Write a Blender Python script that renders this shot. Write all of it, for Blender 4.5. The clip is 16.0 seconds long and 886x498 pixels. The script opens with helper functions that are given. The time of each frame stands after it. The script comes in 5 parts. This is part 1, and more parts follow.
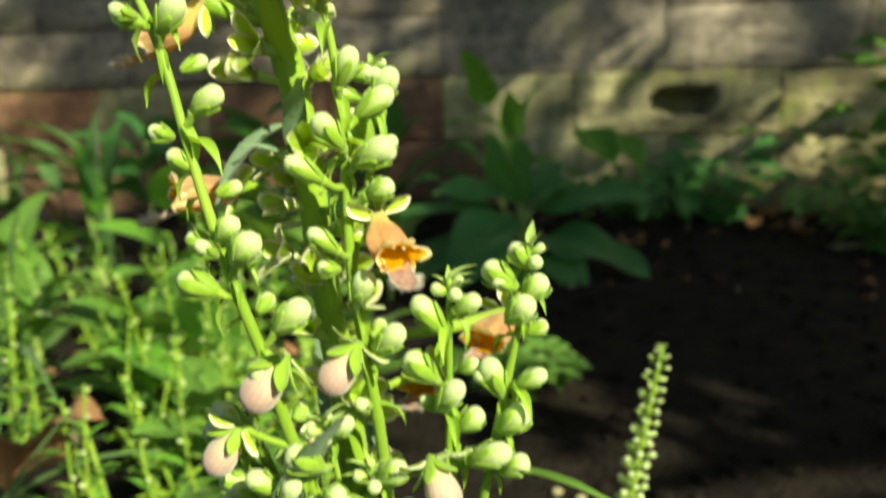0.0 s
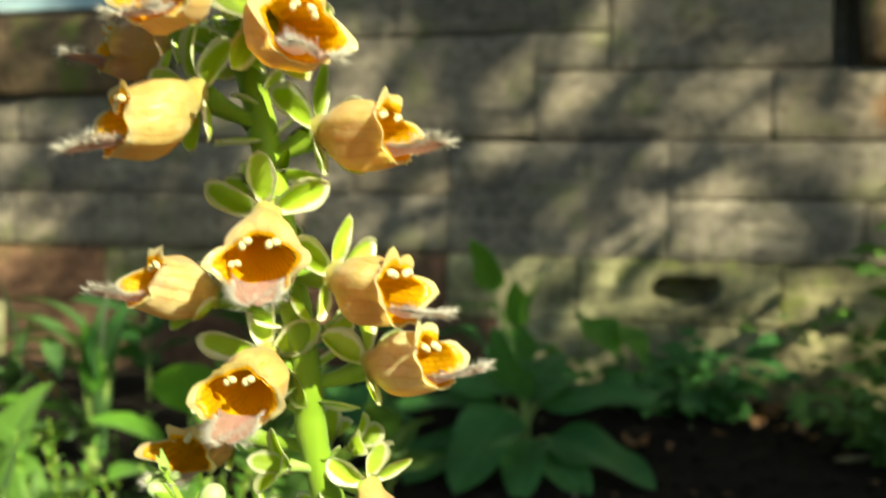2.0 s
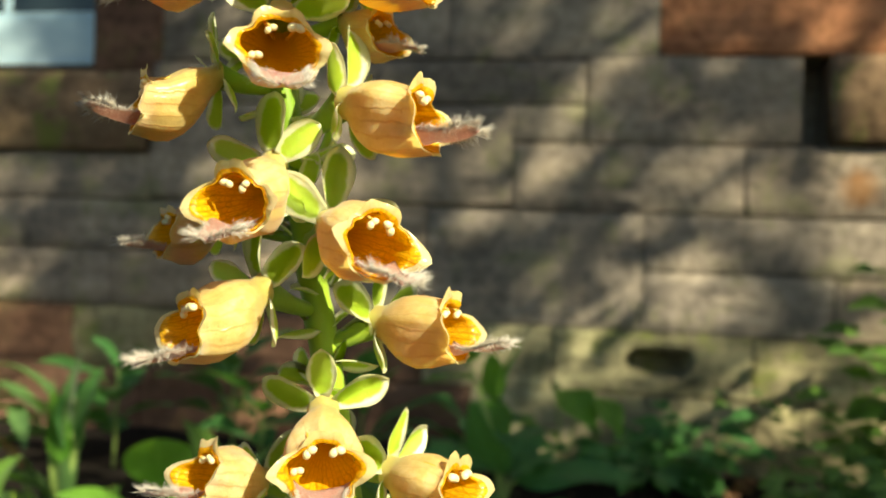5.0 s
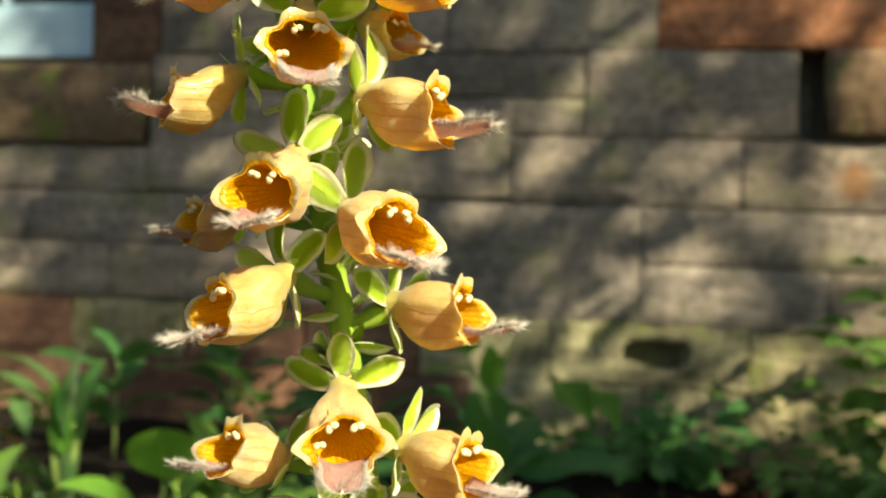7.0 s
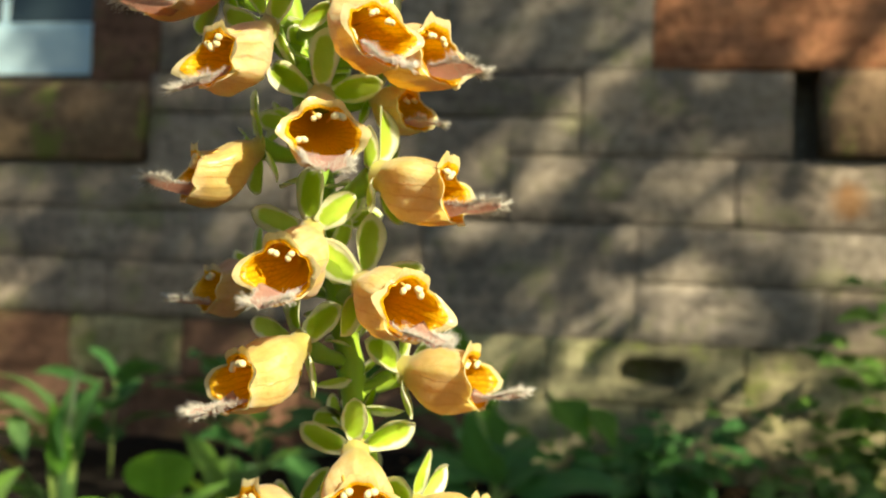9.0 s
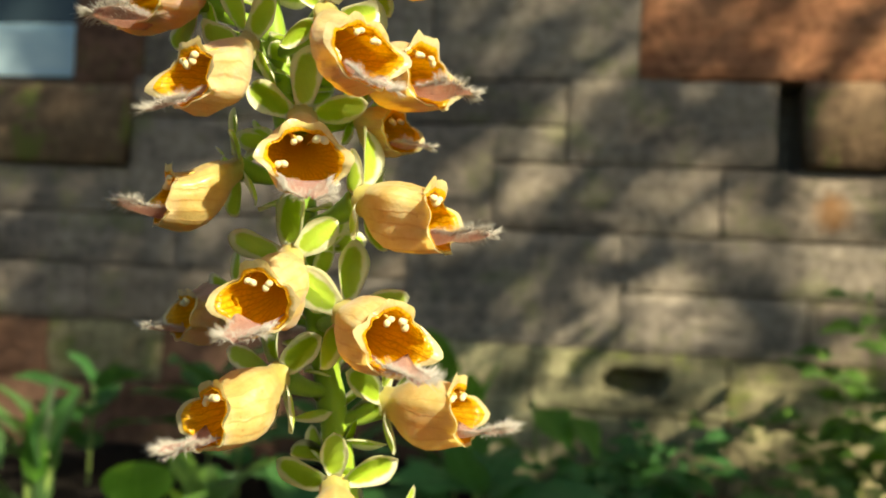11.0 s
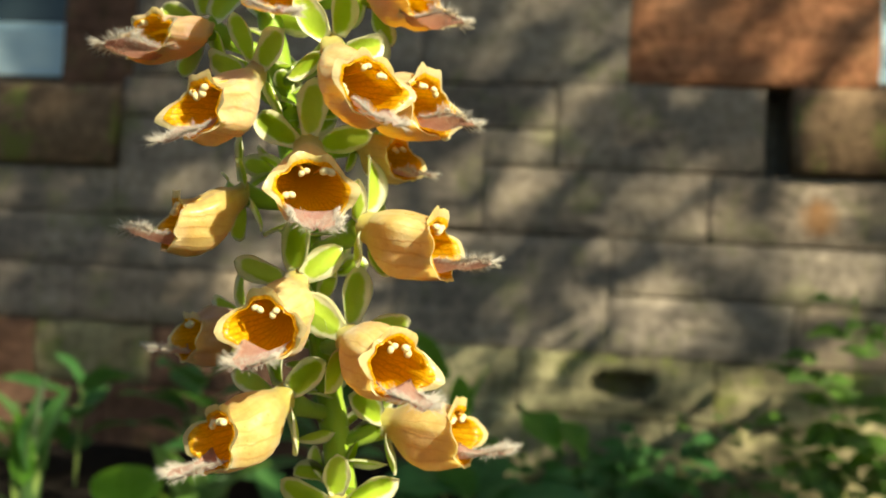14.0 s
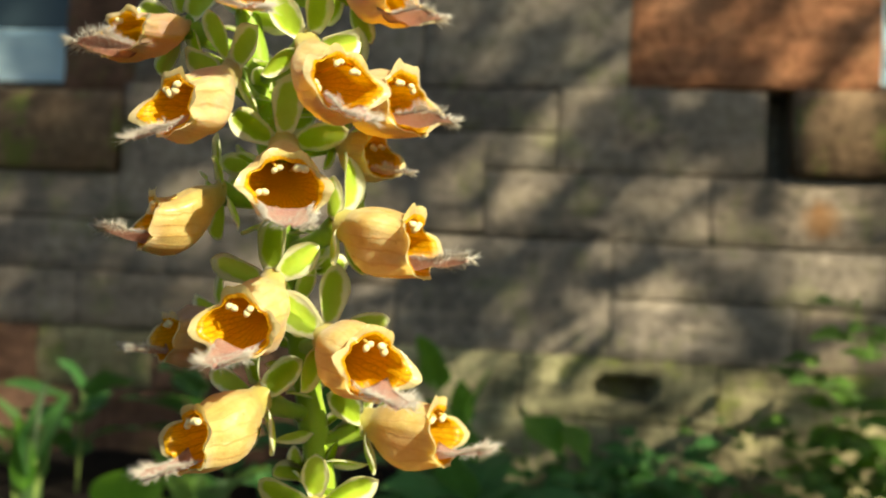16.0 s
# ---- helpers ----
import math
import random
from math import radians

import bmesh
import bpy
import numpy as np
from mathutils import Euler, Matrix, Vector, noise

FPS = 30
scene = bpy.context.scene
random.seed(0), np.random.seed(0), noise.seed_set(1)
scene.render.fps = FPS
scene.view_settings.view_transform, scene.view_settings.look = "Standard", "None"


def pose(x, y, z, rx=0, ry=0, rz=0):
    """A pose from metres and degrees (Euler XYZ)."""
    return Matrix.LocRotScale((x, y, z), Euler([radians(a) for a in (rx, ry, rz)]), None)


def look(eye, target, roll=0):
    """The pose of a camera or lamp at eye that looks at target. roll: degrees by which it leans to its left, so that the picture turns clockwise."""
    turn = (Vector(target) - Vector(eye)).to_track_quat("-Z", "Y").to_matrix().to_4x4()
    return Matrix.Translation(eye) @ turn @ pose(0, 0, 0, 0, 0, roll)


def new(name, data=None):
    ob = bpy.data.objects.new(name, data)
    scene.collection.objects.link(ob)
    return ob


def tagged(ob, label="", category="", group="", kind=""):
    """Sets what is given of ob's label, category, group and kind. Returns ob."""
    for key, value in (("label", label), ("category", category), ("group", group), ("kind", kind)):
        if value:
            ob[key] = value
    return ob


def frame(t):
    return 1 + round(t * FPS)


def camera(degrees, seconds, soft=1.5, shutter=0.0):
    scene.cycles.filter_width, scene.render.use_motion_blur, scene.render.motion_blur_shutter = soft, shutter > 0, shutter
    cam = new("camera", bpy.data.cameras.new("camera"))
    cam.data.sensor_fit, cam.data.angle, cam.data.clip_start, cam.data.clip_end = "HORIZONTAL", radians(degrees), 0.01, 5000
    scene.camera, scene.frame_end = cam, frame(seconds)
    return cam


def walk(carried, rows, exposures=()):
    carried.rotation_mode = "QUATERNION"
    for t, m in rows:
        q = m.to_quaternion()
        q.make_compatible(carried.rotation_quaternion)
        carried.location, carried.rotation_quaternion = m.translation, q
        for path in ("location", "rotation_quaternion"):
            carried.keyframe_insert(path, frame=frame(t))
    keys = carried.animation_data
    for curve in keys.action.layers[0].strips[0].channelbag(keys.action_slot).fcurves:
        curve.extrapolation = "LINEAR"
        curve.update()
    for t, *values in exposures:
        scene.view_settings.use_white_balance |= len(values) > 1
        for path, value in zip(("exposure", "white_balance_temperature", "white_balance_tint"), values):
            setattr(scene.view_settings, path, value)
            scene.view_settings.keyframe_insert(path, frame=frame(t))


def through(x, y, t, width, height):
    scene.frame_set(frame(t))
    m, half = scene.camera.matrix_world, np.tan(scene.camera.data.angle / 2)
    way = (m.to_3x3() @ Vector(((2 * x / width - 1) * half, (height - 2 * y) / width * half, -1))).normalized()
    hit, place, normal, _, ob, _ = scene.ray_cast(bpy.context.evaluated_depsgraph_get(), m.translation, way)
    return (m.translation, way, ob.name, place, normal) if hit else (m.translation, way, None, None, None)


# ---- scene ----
cam = camera(56.0, 16.0, 1.8, 0.5)
PATH = [
    (0, (0.06563, -0.17971, 0.35115), (-0.14034, 0.77773, 0.14896), -1.81),
    (0.5, (0.05786, -0.16933, 0.37640), (-0.14527, 0.79518, 0.20771), -0.79),
    (1, (0.05469, -0.16645, 0.41078), (-0.14709, 0.80679, 0.30086), 0.19),
    (1.5, (0.05041, -0.16014, 0.43906), (-0.15071, 0.81670, 0.36614), 0.69),
    (2, (0.04313, -0.17038, 0.45609), (-0.15867, 0.80820, 0.41542), 0.90),
    (2.5, (0.03677, -0.18118, 0.46872), (-0.14407, 0.80218, 0.45134), 1.61),
    (3, (0.02885, -0.17644, 0.47683), (-0.14679, 0.80798, 0.46883), 2.33),
    (3.5, (0.02576, -0.16852, 0.48603), (-0.14988, 0.81587, 0.49774), 2.16),
    (4, (0.02458, -0.17062, 0.49164), (-0.14309, 0.81492, 0.51600), 2.18),
    (6.5, (0.01566, -0.18398, 0.48805), (-0.14854, 0.80220, 0.51011), 2.32),
    (7, (0.01841, -0.18721, 0.48866), (-0.14341, 0.79948, 0.50462), 2.32),
    (7.5, (0.01685, -0.18442, 0.48974), (-0.14758, 0.80185, 0.50512), 2.28),
    (8, (0.00777, -0.18695, 0.48725), (-0.14261, 0.80161, 0.49826), 2.58),
    (8.5, (0.00970, -0.19653, 0.49677), (-0.14193, 0.79160, 0.52146), 2.56),
    (9, (0.01563, -0.19671, 0.50310), (-0.14140, 0.79039, 0.53441), 2.36),
    (9.5, (0.01241, -0.19677, 0.50903), (-0.13521, 0.79167, 0.54386), 2.84),
    (10, (0.01685, -0.19483, 0.50898), (-0.13181, 0.79331, 0.54721), 2.91),
    (12.5, (0.00774, -0.18173, 0.50986), (-0.11331, 0.81021, 0.54733), 2.85),
    (13, (0.00806, -0.18444, 0.51363), (-0.12206, 0.80645, 0.54819), 2.64),
    (13.5, (0.01429, -0.19263, 0.51439), (-0.11830, 0.79770, 0.55528), 2.73),
    (14, (0.01075, -0.19384, 0.51521), (-0.11434, 0.79753, 0.55462), 3.17),
    (14.5, (0.02015, -0.19224, 0.51290), (-0.10999, 0.79820, 0.55876), 2.82),
    (15, (0.01922, -0.18909, 0.51107), (-0.11251, 0.80115, 0.55655), 2.58),
    (15.5, (0.02509, -0.19196, 0.51918), (-0.11514, 0.79747, 0.55611), 3.33),
    (16, (0.01697, -0.19131, 0.51389), (-0.11277, 0.79922, 0.55870), 2.95),
]
cam.data.dof.use_dof = True
cam.data.dof.focus_distance = 0.185
cam.data.dof.aperture_fstop = 15.0
EXPOSURE = [(0, 1.01, 7100, -15), (1.0, 1.08, 7100, -19), (1.7, 1.17, 7100, -18), (3.0, 1.15, 7150, -13), (4.2, 1.14, 7150, -9), (7.0, 1.14, 7150, -4), (10.0, 1.08, 7150, -6), (12.4, 1.02, 7150, -3), (13.4, 1.01, 7150, -6), (16.0, 1.00, 7150, -5)]
walk(cam, [(t, look(eye, target, roll)) for t, eye, target, roll in PATH], EXPOSURE)

# ---------------------------------------------------------------- light
SUN_WAY = Vector((-0.640, 0.500, -0.585)).normalized()
SUN_ELEV = math.asin(-SUN_WAY.z)
SUN_ROT = math.atan2(-SUN_WAY.x, -SUN_WAY.y)
world = bpy.data.worlds.new("sky")
scene.world = world
world.use_nodes = True
wn = world.node_tree.nodes
sky = wn.new("ShaderNodeTexSky")
sky.sky_type = "NISHITA"
sky.sun_disc = False
sky.sun_elevation = SUN_ELEV
sky.sun_rotation = SUN_ROT
wn["Background"].inputs["Strength"].default_value = 0.046
world.node_tree.links.new(sky.outputs["Color"], wn["Background"].inputs["Color"])
sun = new("sun", bpy.data.lights.new("sun", "SUN"))
sun.data.energy = 4.7
sun.data.angle = radians(0.55)
sun.data.color = (1.0, 0.895, 0.72)
sun.matrix_world = look((4, -4, 5), Vector((4, -4, 5)) + SUN_WAY)


# ---------------------------------------------------------------- material kit
class Mat:
    def __init__(self, name):
        self.m = bpy.data.materials.new(name)
        self.m.use_nodes = True
        self.n = self.m.node_tree.nodes
        self.n.clear()
        self.out = self.n.new("ShaderNodeOutputMaterial")
        self.co = self.n.new("ShaderNodeTexCoord").outputs["Object"]

    def link(self, a, b):
        self.m.node_tree.links.new(a, b)

    def put(self, socket, value):
        if isinstance(value, bpy.types.NodeSocket):
            self.link(value, socket)
        elif isinstance(value, (tuple, list)) and len(value) == 3 and socket.type == "RGBA":
            socket.default_value = (*value, 1)
        else:
            socket.default_value = value

    def noise(self, scale, detail=4, rough=0.55, vec=None, stretch=None, distort=0.0):
        t = self.n.new("ShaderNodeTexNoise")
        t.inputs["Scale"].default_value = scale
        t.inputs["Detail"].default_value = detail
        t.inputs["Roughness"].default_value = rough
        t.inputs["Distortion"].default_value = distort
        v = vec or self.co
        if stretch:
            mp = self.n.new("ShaderNodeMapping")
            mp.inputs["Scale"].default_value = stretch
            self.link(v, mp.inputs["Vector"])
            v = mp.outputs["Vector"]
        self.link(v, t.inputs["Vector"])
        return t.outputs["Fac"]

    def voronoi(self, scale, feature="F1", stretch=None):
        t = self.n.new("ShaderNodeTexVoronoi")
        t.feature = feature
        t.inputs["Scale"].default_value = scale
        v = self.co
        if stretch:
            mp = self.n.new("ShaderNodeMapping")
            mp.inputs["Scale"].default_value = stretch
            self.link(v, mp.inputs["Vector"])
            v = mp.outputs["Vector"]
        self.link(v, t.inputs["Vector"])
        return t.outputs["Distance"]

    def ramp(self, fac, *stops):
        r = self.n.new("ShaderNodeValToRGB")
        while len(r.color_ramp.elements) < len(stops):
            r.color_ramp.elements.new(0.5)
        for e, (p, c) in zip(r.color_ramp.elements, stops):
            e.position = p
            e.color = (*c, 1) if isinstance(c, (tuple, list)) else (c, c, c, 1)
        self.link(fac, r.inputs["Fac"])
        return r.outputs["Color"]

    def math(self, op, a, b=0.0, c=0.0):
        t = self.n.new("ShaderNodeMath")
        t.operation = op
        for s, v in zip(t.inputs, (a, b, c)):
            self.put(s, v)
        return t.outputs[0]

    def mix(self, fac, a, b, mode="MIX"):
        t = self.n.new("ShaderNodeMix")
        t.data_type = "RGBA"
        t.blend_type = mode
        self.put(t.inputs[0], fac)
        self.put(t.inputs[6], a)
        self.put(t.inputs[7], b)
        return t.outputs[2]

    def xyz(self):
        s = self.n.new("ShaderNodeSeparateXYZ")
        self.link(self.co, s.inputs[0])
        return s.outputs

    def rand(self):
        return self.n.new("ShaderNodeObjectInfo").outputs["Random"]

    def own(self):
        """Coordinates that differ from one object to the next."""
        v = self.n.new("ShaderNodeVectorMath")
        v.operation = "ADD"
        self.link(self.co, v.inputs[0])
        self.link(self.math("MULTIPLY", self.rand(), 3.0), v.inputs[1])
        return v.outputs[0]

    def bump(self, height, strength=0.3, dist=0.002):
        b = self.n.new("ShaderNodeBump")
        b.inputs["Strength"].default_value = strength
        b.inputs["Distance"].default_value = dist
        self.link(height, b.inputs["Height"])
        return b.outputs["Normal"]

    def surf(self, colour, rough=0.6, normal=None, metal=0.0, spec=0.4, sheen=0.0):
        p = self.n.new("ShaderNodeBsdfPrincipled")
        self.put(p.inputs["Base Color"], colour)
        self.put(p.inputs["Roughness"], rough)
        self.put(p.inputs["Metallic"], metal)
        self.put(p.inputs["Specular IOR Level"], spec)
        self.put(p.inputs["Sheen Weight"], sheen)
        if normal:
            self.link(normal, p.inputs["Normal"])
        return p.outputs[0]

    def leafy(self, colour, through, amount=0.35, rough=0.5, normal=None, spec=0.35, sheen=0.0):
        s = self.surf(colour, rough, normal, 0.0, spec, sheen)
        t = self.n.new("ShaderNodeBsdfTranslucent")
        self.put(t.inputs["Color"], through)
        if normal:
            self.link(normal, t.inputs["Normal"])
        x = self.n.new("ShaderNodeMixShader")
        x.inputs[0].default_value = amount
        self.link(s, x.inputs[1])
        self.link(t.outputs[0], x.inputs[2])
        return x.outputs[0]

    def done(self, shader):
        self.link(shader, self.out.inputs["Surface"])
        return self.m


def make_stone(name, lo, mid, hi, moss=0.0, streak=0.5, rust=None):
    m = Mat(name)
    geo = m.n.new("ShaderNodeNewGeometry").outputs["Position"]
    big = m.noise(3.2, 5, 0.6, vec=geo)
    fine = m.noise(34, 6, 0.68, vec=geo)
    lines = m.noise(9, 5, 0.6, vec=geo, stretch=(0.35, 1, 2.4), distort=0.6)
    c = m.ramp(m.math("ADD", m.math("MULTIPLY", big, 0.55), m.math("MULTIPLY", lines, 0.45)), (0.36, lo), (0.5, mid), (0.66, hi))
    c = m.mix(0.8, c, m.ramp(fine, (0.32, 0.42), (0.55, 1.0), (0.75, 1.3)), "MULTIPLY")
    tone = m.ramp(m.rand(), (0.0, (0.78, 0.76, 0.72)), (0.5, (1.0, 0.98, 0.95)), (1.0, (1.12, 1.02, 0.9)))
    c = m.mix(1.0, c, tone, "MULTIPLY")
    if moss:
        spots = m.ramp(m.noise(7, 6, 0.7, vec=geo), (0.53, 0.0), (0.63, moss))
        c = m.mix(spots, c, (0.20, 0.22, 0.06))
    if rust:
        d = m.n.new("ShaderNodeVectorMath")
        d.operation = "DISTANCE"
        m.link(geo, d.inputs[0])
        d.inputs[1].default_value = rust
        near = m.math("ADD", d.outputs["Value"], m.math("MULTIPLY", m.math("SUBTRACT", m.noise(30, 3, vec=geo), 0.5), 0.06))
        c = m.mix(m.ramp(near, (0.025, 0.75), (0.06, 0.0)), c, (0.28, 0.12, 0.035))
    pits = m.ramp(m.voronoi(46), (0.0, 0.0), (0.09, 1.0))
    h = m.math("ADD", m.math("MULTIPLY", fine, 0.6), m.math("ADD", m.math("MULTIPLY", lines, streak), m.math("MULTIPLY", pits, 0.12)))
    return m.done(m.surf(c, 0.9, m.bump(h, 0.9, 0.009), spec=0.2))


STONE = make_stone("sandstone", (0.172, 0.148, 0.135), (0.312, 0.262, 0.233), (0.479, 0.403, 0.334), 0.35, rust=(0.685, 2.0, 0.725))
STONE_DIRTY = make_stone("mossy_sandstone", (0.133, 0.113, 0.081), (0.332, 0.300, 0.194), (0.618, 0.565, 0.349), 0.75)
STONE_RED = make_stone("red_sandstone", (0.287, 0.119, 0.069), (0.464, 0.207, 0.116), (0.619, 0.315, 0.191), 0.08)
# Brown blocks; shade on the jamb and left wall foot is in this colour
STONE_BROWN_SHADED = make_stone("shaded_brown_stone", (0.115, 0.062, 0.046), (0.19, 0.105, 0.076), (0.27, 0.155, 0.112), 0.15)
STONE_SILL = make_stone("sill_stone", (0.15, 0.098, 0.07), (0.28, 0.19, 0.13), (0.42, 0.30, 0.195), 0.9)


def make_mortar():
    m = Mat("mortar")
    c = m.ramp(m.noise(60, 5), (0.3, (0.20, 0.175, 0.15)), (0.7, (0.40, 0.36, 0.29)))
    return m.done(m.surf(c, 0.95, m.bump(m.noise(160, 3), 0.5, 0.003), spec=0.1))


MORTAR = make_mortar()


def make_soil():
    m = Mat("soil")
    c = m.ramp(m.noise(26, 7, 0.7), (0.3, (0.008, 0.006, 0.005)), (0.55, (0.018, 0.013, 0.0105)), (0.75, (0.046, 0.034, 0.026)))
    c = m.mix(m.ramp(m.noise(2.3, 3), (0.4, 0.0), (0.7, 0.45)), c, (0.021, 0.013, 0.009))
    h = m.math("ADD", m.noise(70, 6, 0.7), m.math("MULTIPLY", m.voronoi(120), 0.5))
    return m.done(m.surf(c, 0.95, m.bump(h, 0.9, 0.012), spec=0.15))


SOIL = make_soil()


def make_leaf(name, lo, hi, through, amount=0.3, rough=0.42, vein=0.5, veins=34.0, fuzz=0.1):
    """Leaf blade: x runs along the midrib from the stalk (0) to the tip, y across."""
    m = Mat(name)
    x, y, z = m.xyz()
    ay = m.math("ABSOLUTE", y)
    rib = m.ramp(ay, (0.0, 1.0), (0.004, 0.0))
    side = m.math("SINE", m.math("MULTIPLY", m.math("SUBTRACT", x, m.math("MULTIPLY", ay, 0.75)), veins * 6.283))
    side = m.ramp(side, (0.86, 0.0), (0.99, 1.0))
    v = m.math("MAXIMUM", rib, m.math("MULTIPLY", side, 0.5))
    c = m.ramp(m.math("ADD", m.noise(11, 5), m.math("MULTIPLY", m.math("SUBTRACT", m.rand(), 0.5), 0.35)), (0.32, lo), (0.68, hi))
    c = m.mix(m.math("MULTIPLY", v, vein), c, tuple(min(1, k * 1.7 + 0.03) for k in hi))
    h = m.math("ADD", m.math("MULTIPLY", v, -0.8), m.noise(140, 3))
    return m.done(m.leafy(c, through, amount, rough, m.bump(h, 0.35, 0.002), 0.4, fuzz))


LEAF_DARK = make_leaf("dark_leaf", (0.034, 0.120, 0.030), (0.085, 0.225, 0.055), (0.17, 0.42, 0.05), 0.30, 0.48)
# Fresh green; on rosette sprout, seedling and round leaves it stands for sunlight
LEAF_BRIGHT_LIT = make_leaf("bright_lit_leaf", (0.075, 0.20, 0.022), (0.16, 0.34, 0.04), (0.26, 0.52, 0.04), 0.38, 0.45)
LEAF_MID = make_leaf("mid_leaf", (0.062, 0.135, 0.022), (0.13, 0.245, 0.038), (0.24, 0.40, 0.035), 0.36, 0.45)
LEAF_STRAP = make_leaf("strap_leaf", (0.062, 0.13, 0.04), (0.125, 0.22, 0.07), (0.2, 0.34, 0.06), 0.3, 0.45, 0.35, 8)
LEAF_FRESH = make_leaf("fresh_leaf", (0.165, 0.285, 0.024), (0.31, 0.47, 0.045), (0.46, 0.62, 0.045), 0.4, 0.5, 0.3)
LEAF_SMALL = make_leaf("small_leaf", (0.07, 0.15, 0.03), (0.16, 0.28, 0.05), (0.2, 0.38, 0.04), 0.3, 0.45, 0.4, 90)
LEAF_GREY = make_leaf("grey_leaf", (0.10, 0.17, 0.10), (0.2, 0.28, 0.17), (0.2, 0.32, 0.1), 0.25, 0.5, 0.4, 60)


def make_dead():
    m = Mat("dead_leaf")
    c = m.ramp(m.noise(40, 5), (0.3, (0.17, 0.065, 0.03)), (0.7, (0.46, 0.25, 0.14)))
    return m.done(m.leafy(c, (0.3, 0.15, 0.06), 0.2, 0.7, m.bump(m.noise(160, 3), 0.4, 0.002)))


DEAD = make_dead()


def make_stem(name, lo, hi, amount=0.12):
    m = Mat(name)
    c = m.ramp(m.noise(55, 4, stretch=(1, 1, 0.15)), (0.3, lo), (0.7, hi))
    return m.done(m.leafy(c, hi, amount, 0.5, m.bump(m.noise(500, 3, stretch=(1, 1, 0.1)), 0.25, 0.0006), 0.35, 0.25))


STEM = make_stem("flower_stem", (0.17, 0.30, 0.02), (0.33, 0.47, 0.04))
STEM_PALE = make_stem("pale_stalk", (0.24, 0.36, 0.08), (0.42, 0.52, 0.15))
WOODY = make_stem("woody_stem", (0.10, 0.075, 0.045), (0.24, 0.2, 0.1), 0.02)


def make_petal(name="amber_petal", tones=((0.56, 0.43, 0.14), (0.77, 0.64, 0.26), (0.90, 0.82, 0.46)), blush_at=0.57, blush_to=(0.50, 0.31, 0.22)):
    """Corolla, x along the tube from its base to the mouth."""
    m = Mat(name)
    x, y, z = m.xyz()
    ang = m.math("ARCTAN2", y, z)
    at = m.own()
    wob = m.math("MULTIPLY", m.noise(130, 3, vec=at), 7.0)
    v = m.math("SINE", m.math("ADD", m.math("MULTIPLY", ang, 17.0), wob))
    v = m.ramp(v, (0.72, 0.0), (0.98, 1.0))
    low = m.ramp(z, (0.0, 1.0), (0.006, 0.4))
    v = m.math("MULTIPLY", m.math("MULTIPLY", v, m.ramp(x, (0.005, 0.1), (0.013, 0.9))), low)
    n = m.math("ADD", m.math("MULTIPLY", m.noise(85, 5, 0.62, vec=at), 0.65), m.math("MULTIPLY", m.noise(420, 3, vec=at), 0.35))
    c = m.ramp(m.math("ADD", n, m.math("MULTIPLY", m.math("SUBTRACT", m.rand(), 0.5), 0.16)), (0.34, tones[0]), (0.5, tones[1]), (0.64, tones[2]))
    tan = m.ramp(m.noise(48, 5, 0.65, vec=at), (0.47, 0.0), (0.66, 0.55))
    c = m.mix(tan, c, (0.58, 0.41, 0.14))
    neck = m.ramp(x, (0.002, 1.0), (0.008, 0.0))
    c = m.mix(m.math("MULTIPLY", neck, 0.7), c, (0.60, 0.60, 0.16))
    c = m.mix(m.math("MULTIPLY", v, 0.52), c, (0.46, 0.22, 0.06))
    blush = m.math("MAXIMUM", m.ramp(m.noise(60, 4, vec=at), (blush_at, 0.0), (blush_at + 0.14, 0.6)), m.math("MULTIPLY", m.ramp(x, (0.018, 0.0), (0.023, 0.9)), m.ramp(m.noise(150, 3, vec=at), (0.4, 0.0), (0.65, 1.0))))
    c = m.mix(blush, c, blush_to)
    c = m.mix(m.ramp(x, (0.0205, 0.0), (0.0235, 0.65)), c, (0.92, 0.78, 0.46))
    specks = m.ramp(m.noise(700, 2, vec=at), (0.66, 0.0), (0.72, 0.5))
    c = m.mix(specks, c, (0.42, 0.2, 0.06))
    h = m.math("ADD", m.math("MULTIPLY", v, 0.7), m.math("ADD", m.noise(900, 2), m.math("MULTIPLY", m.noise(170, 3, vec=at), 1.6)))
    return m.done(m.leafy(c, (0.96, 0.81, 0.28), 0.46, 0.31, m.bump(h, 0.22, 0.0005), 0.5, 0.35))


PETAL = make_petal()
PETAL_PALE = make_petal("pale_amber_petal", ((0.58, 0.47, 0.20), (0.79, 0.69, 0.35), (0.91, 0.85, 0.55)), 0.50, (0.58, 0.36, 0.36))
# Mauve of these bells, its tones dimmed for the shade they hang in
PETAL_TOP = make_petal("mauve_shaded_petal", ((0.42, 0.30, 0.20), (0.58, 0.45, 0.33), (0.74, 0.62, 0.49)), 0.38, (0.38, 0.25, 0.31))
PETAL_OLD = make_petal("fading_petal", ((0.46, 0.24, 0.10), (0.70, 0.46, 0.22), (0.80, 0.58, 0.33)), 0.40, (0.42, 0.22, 0.17))


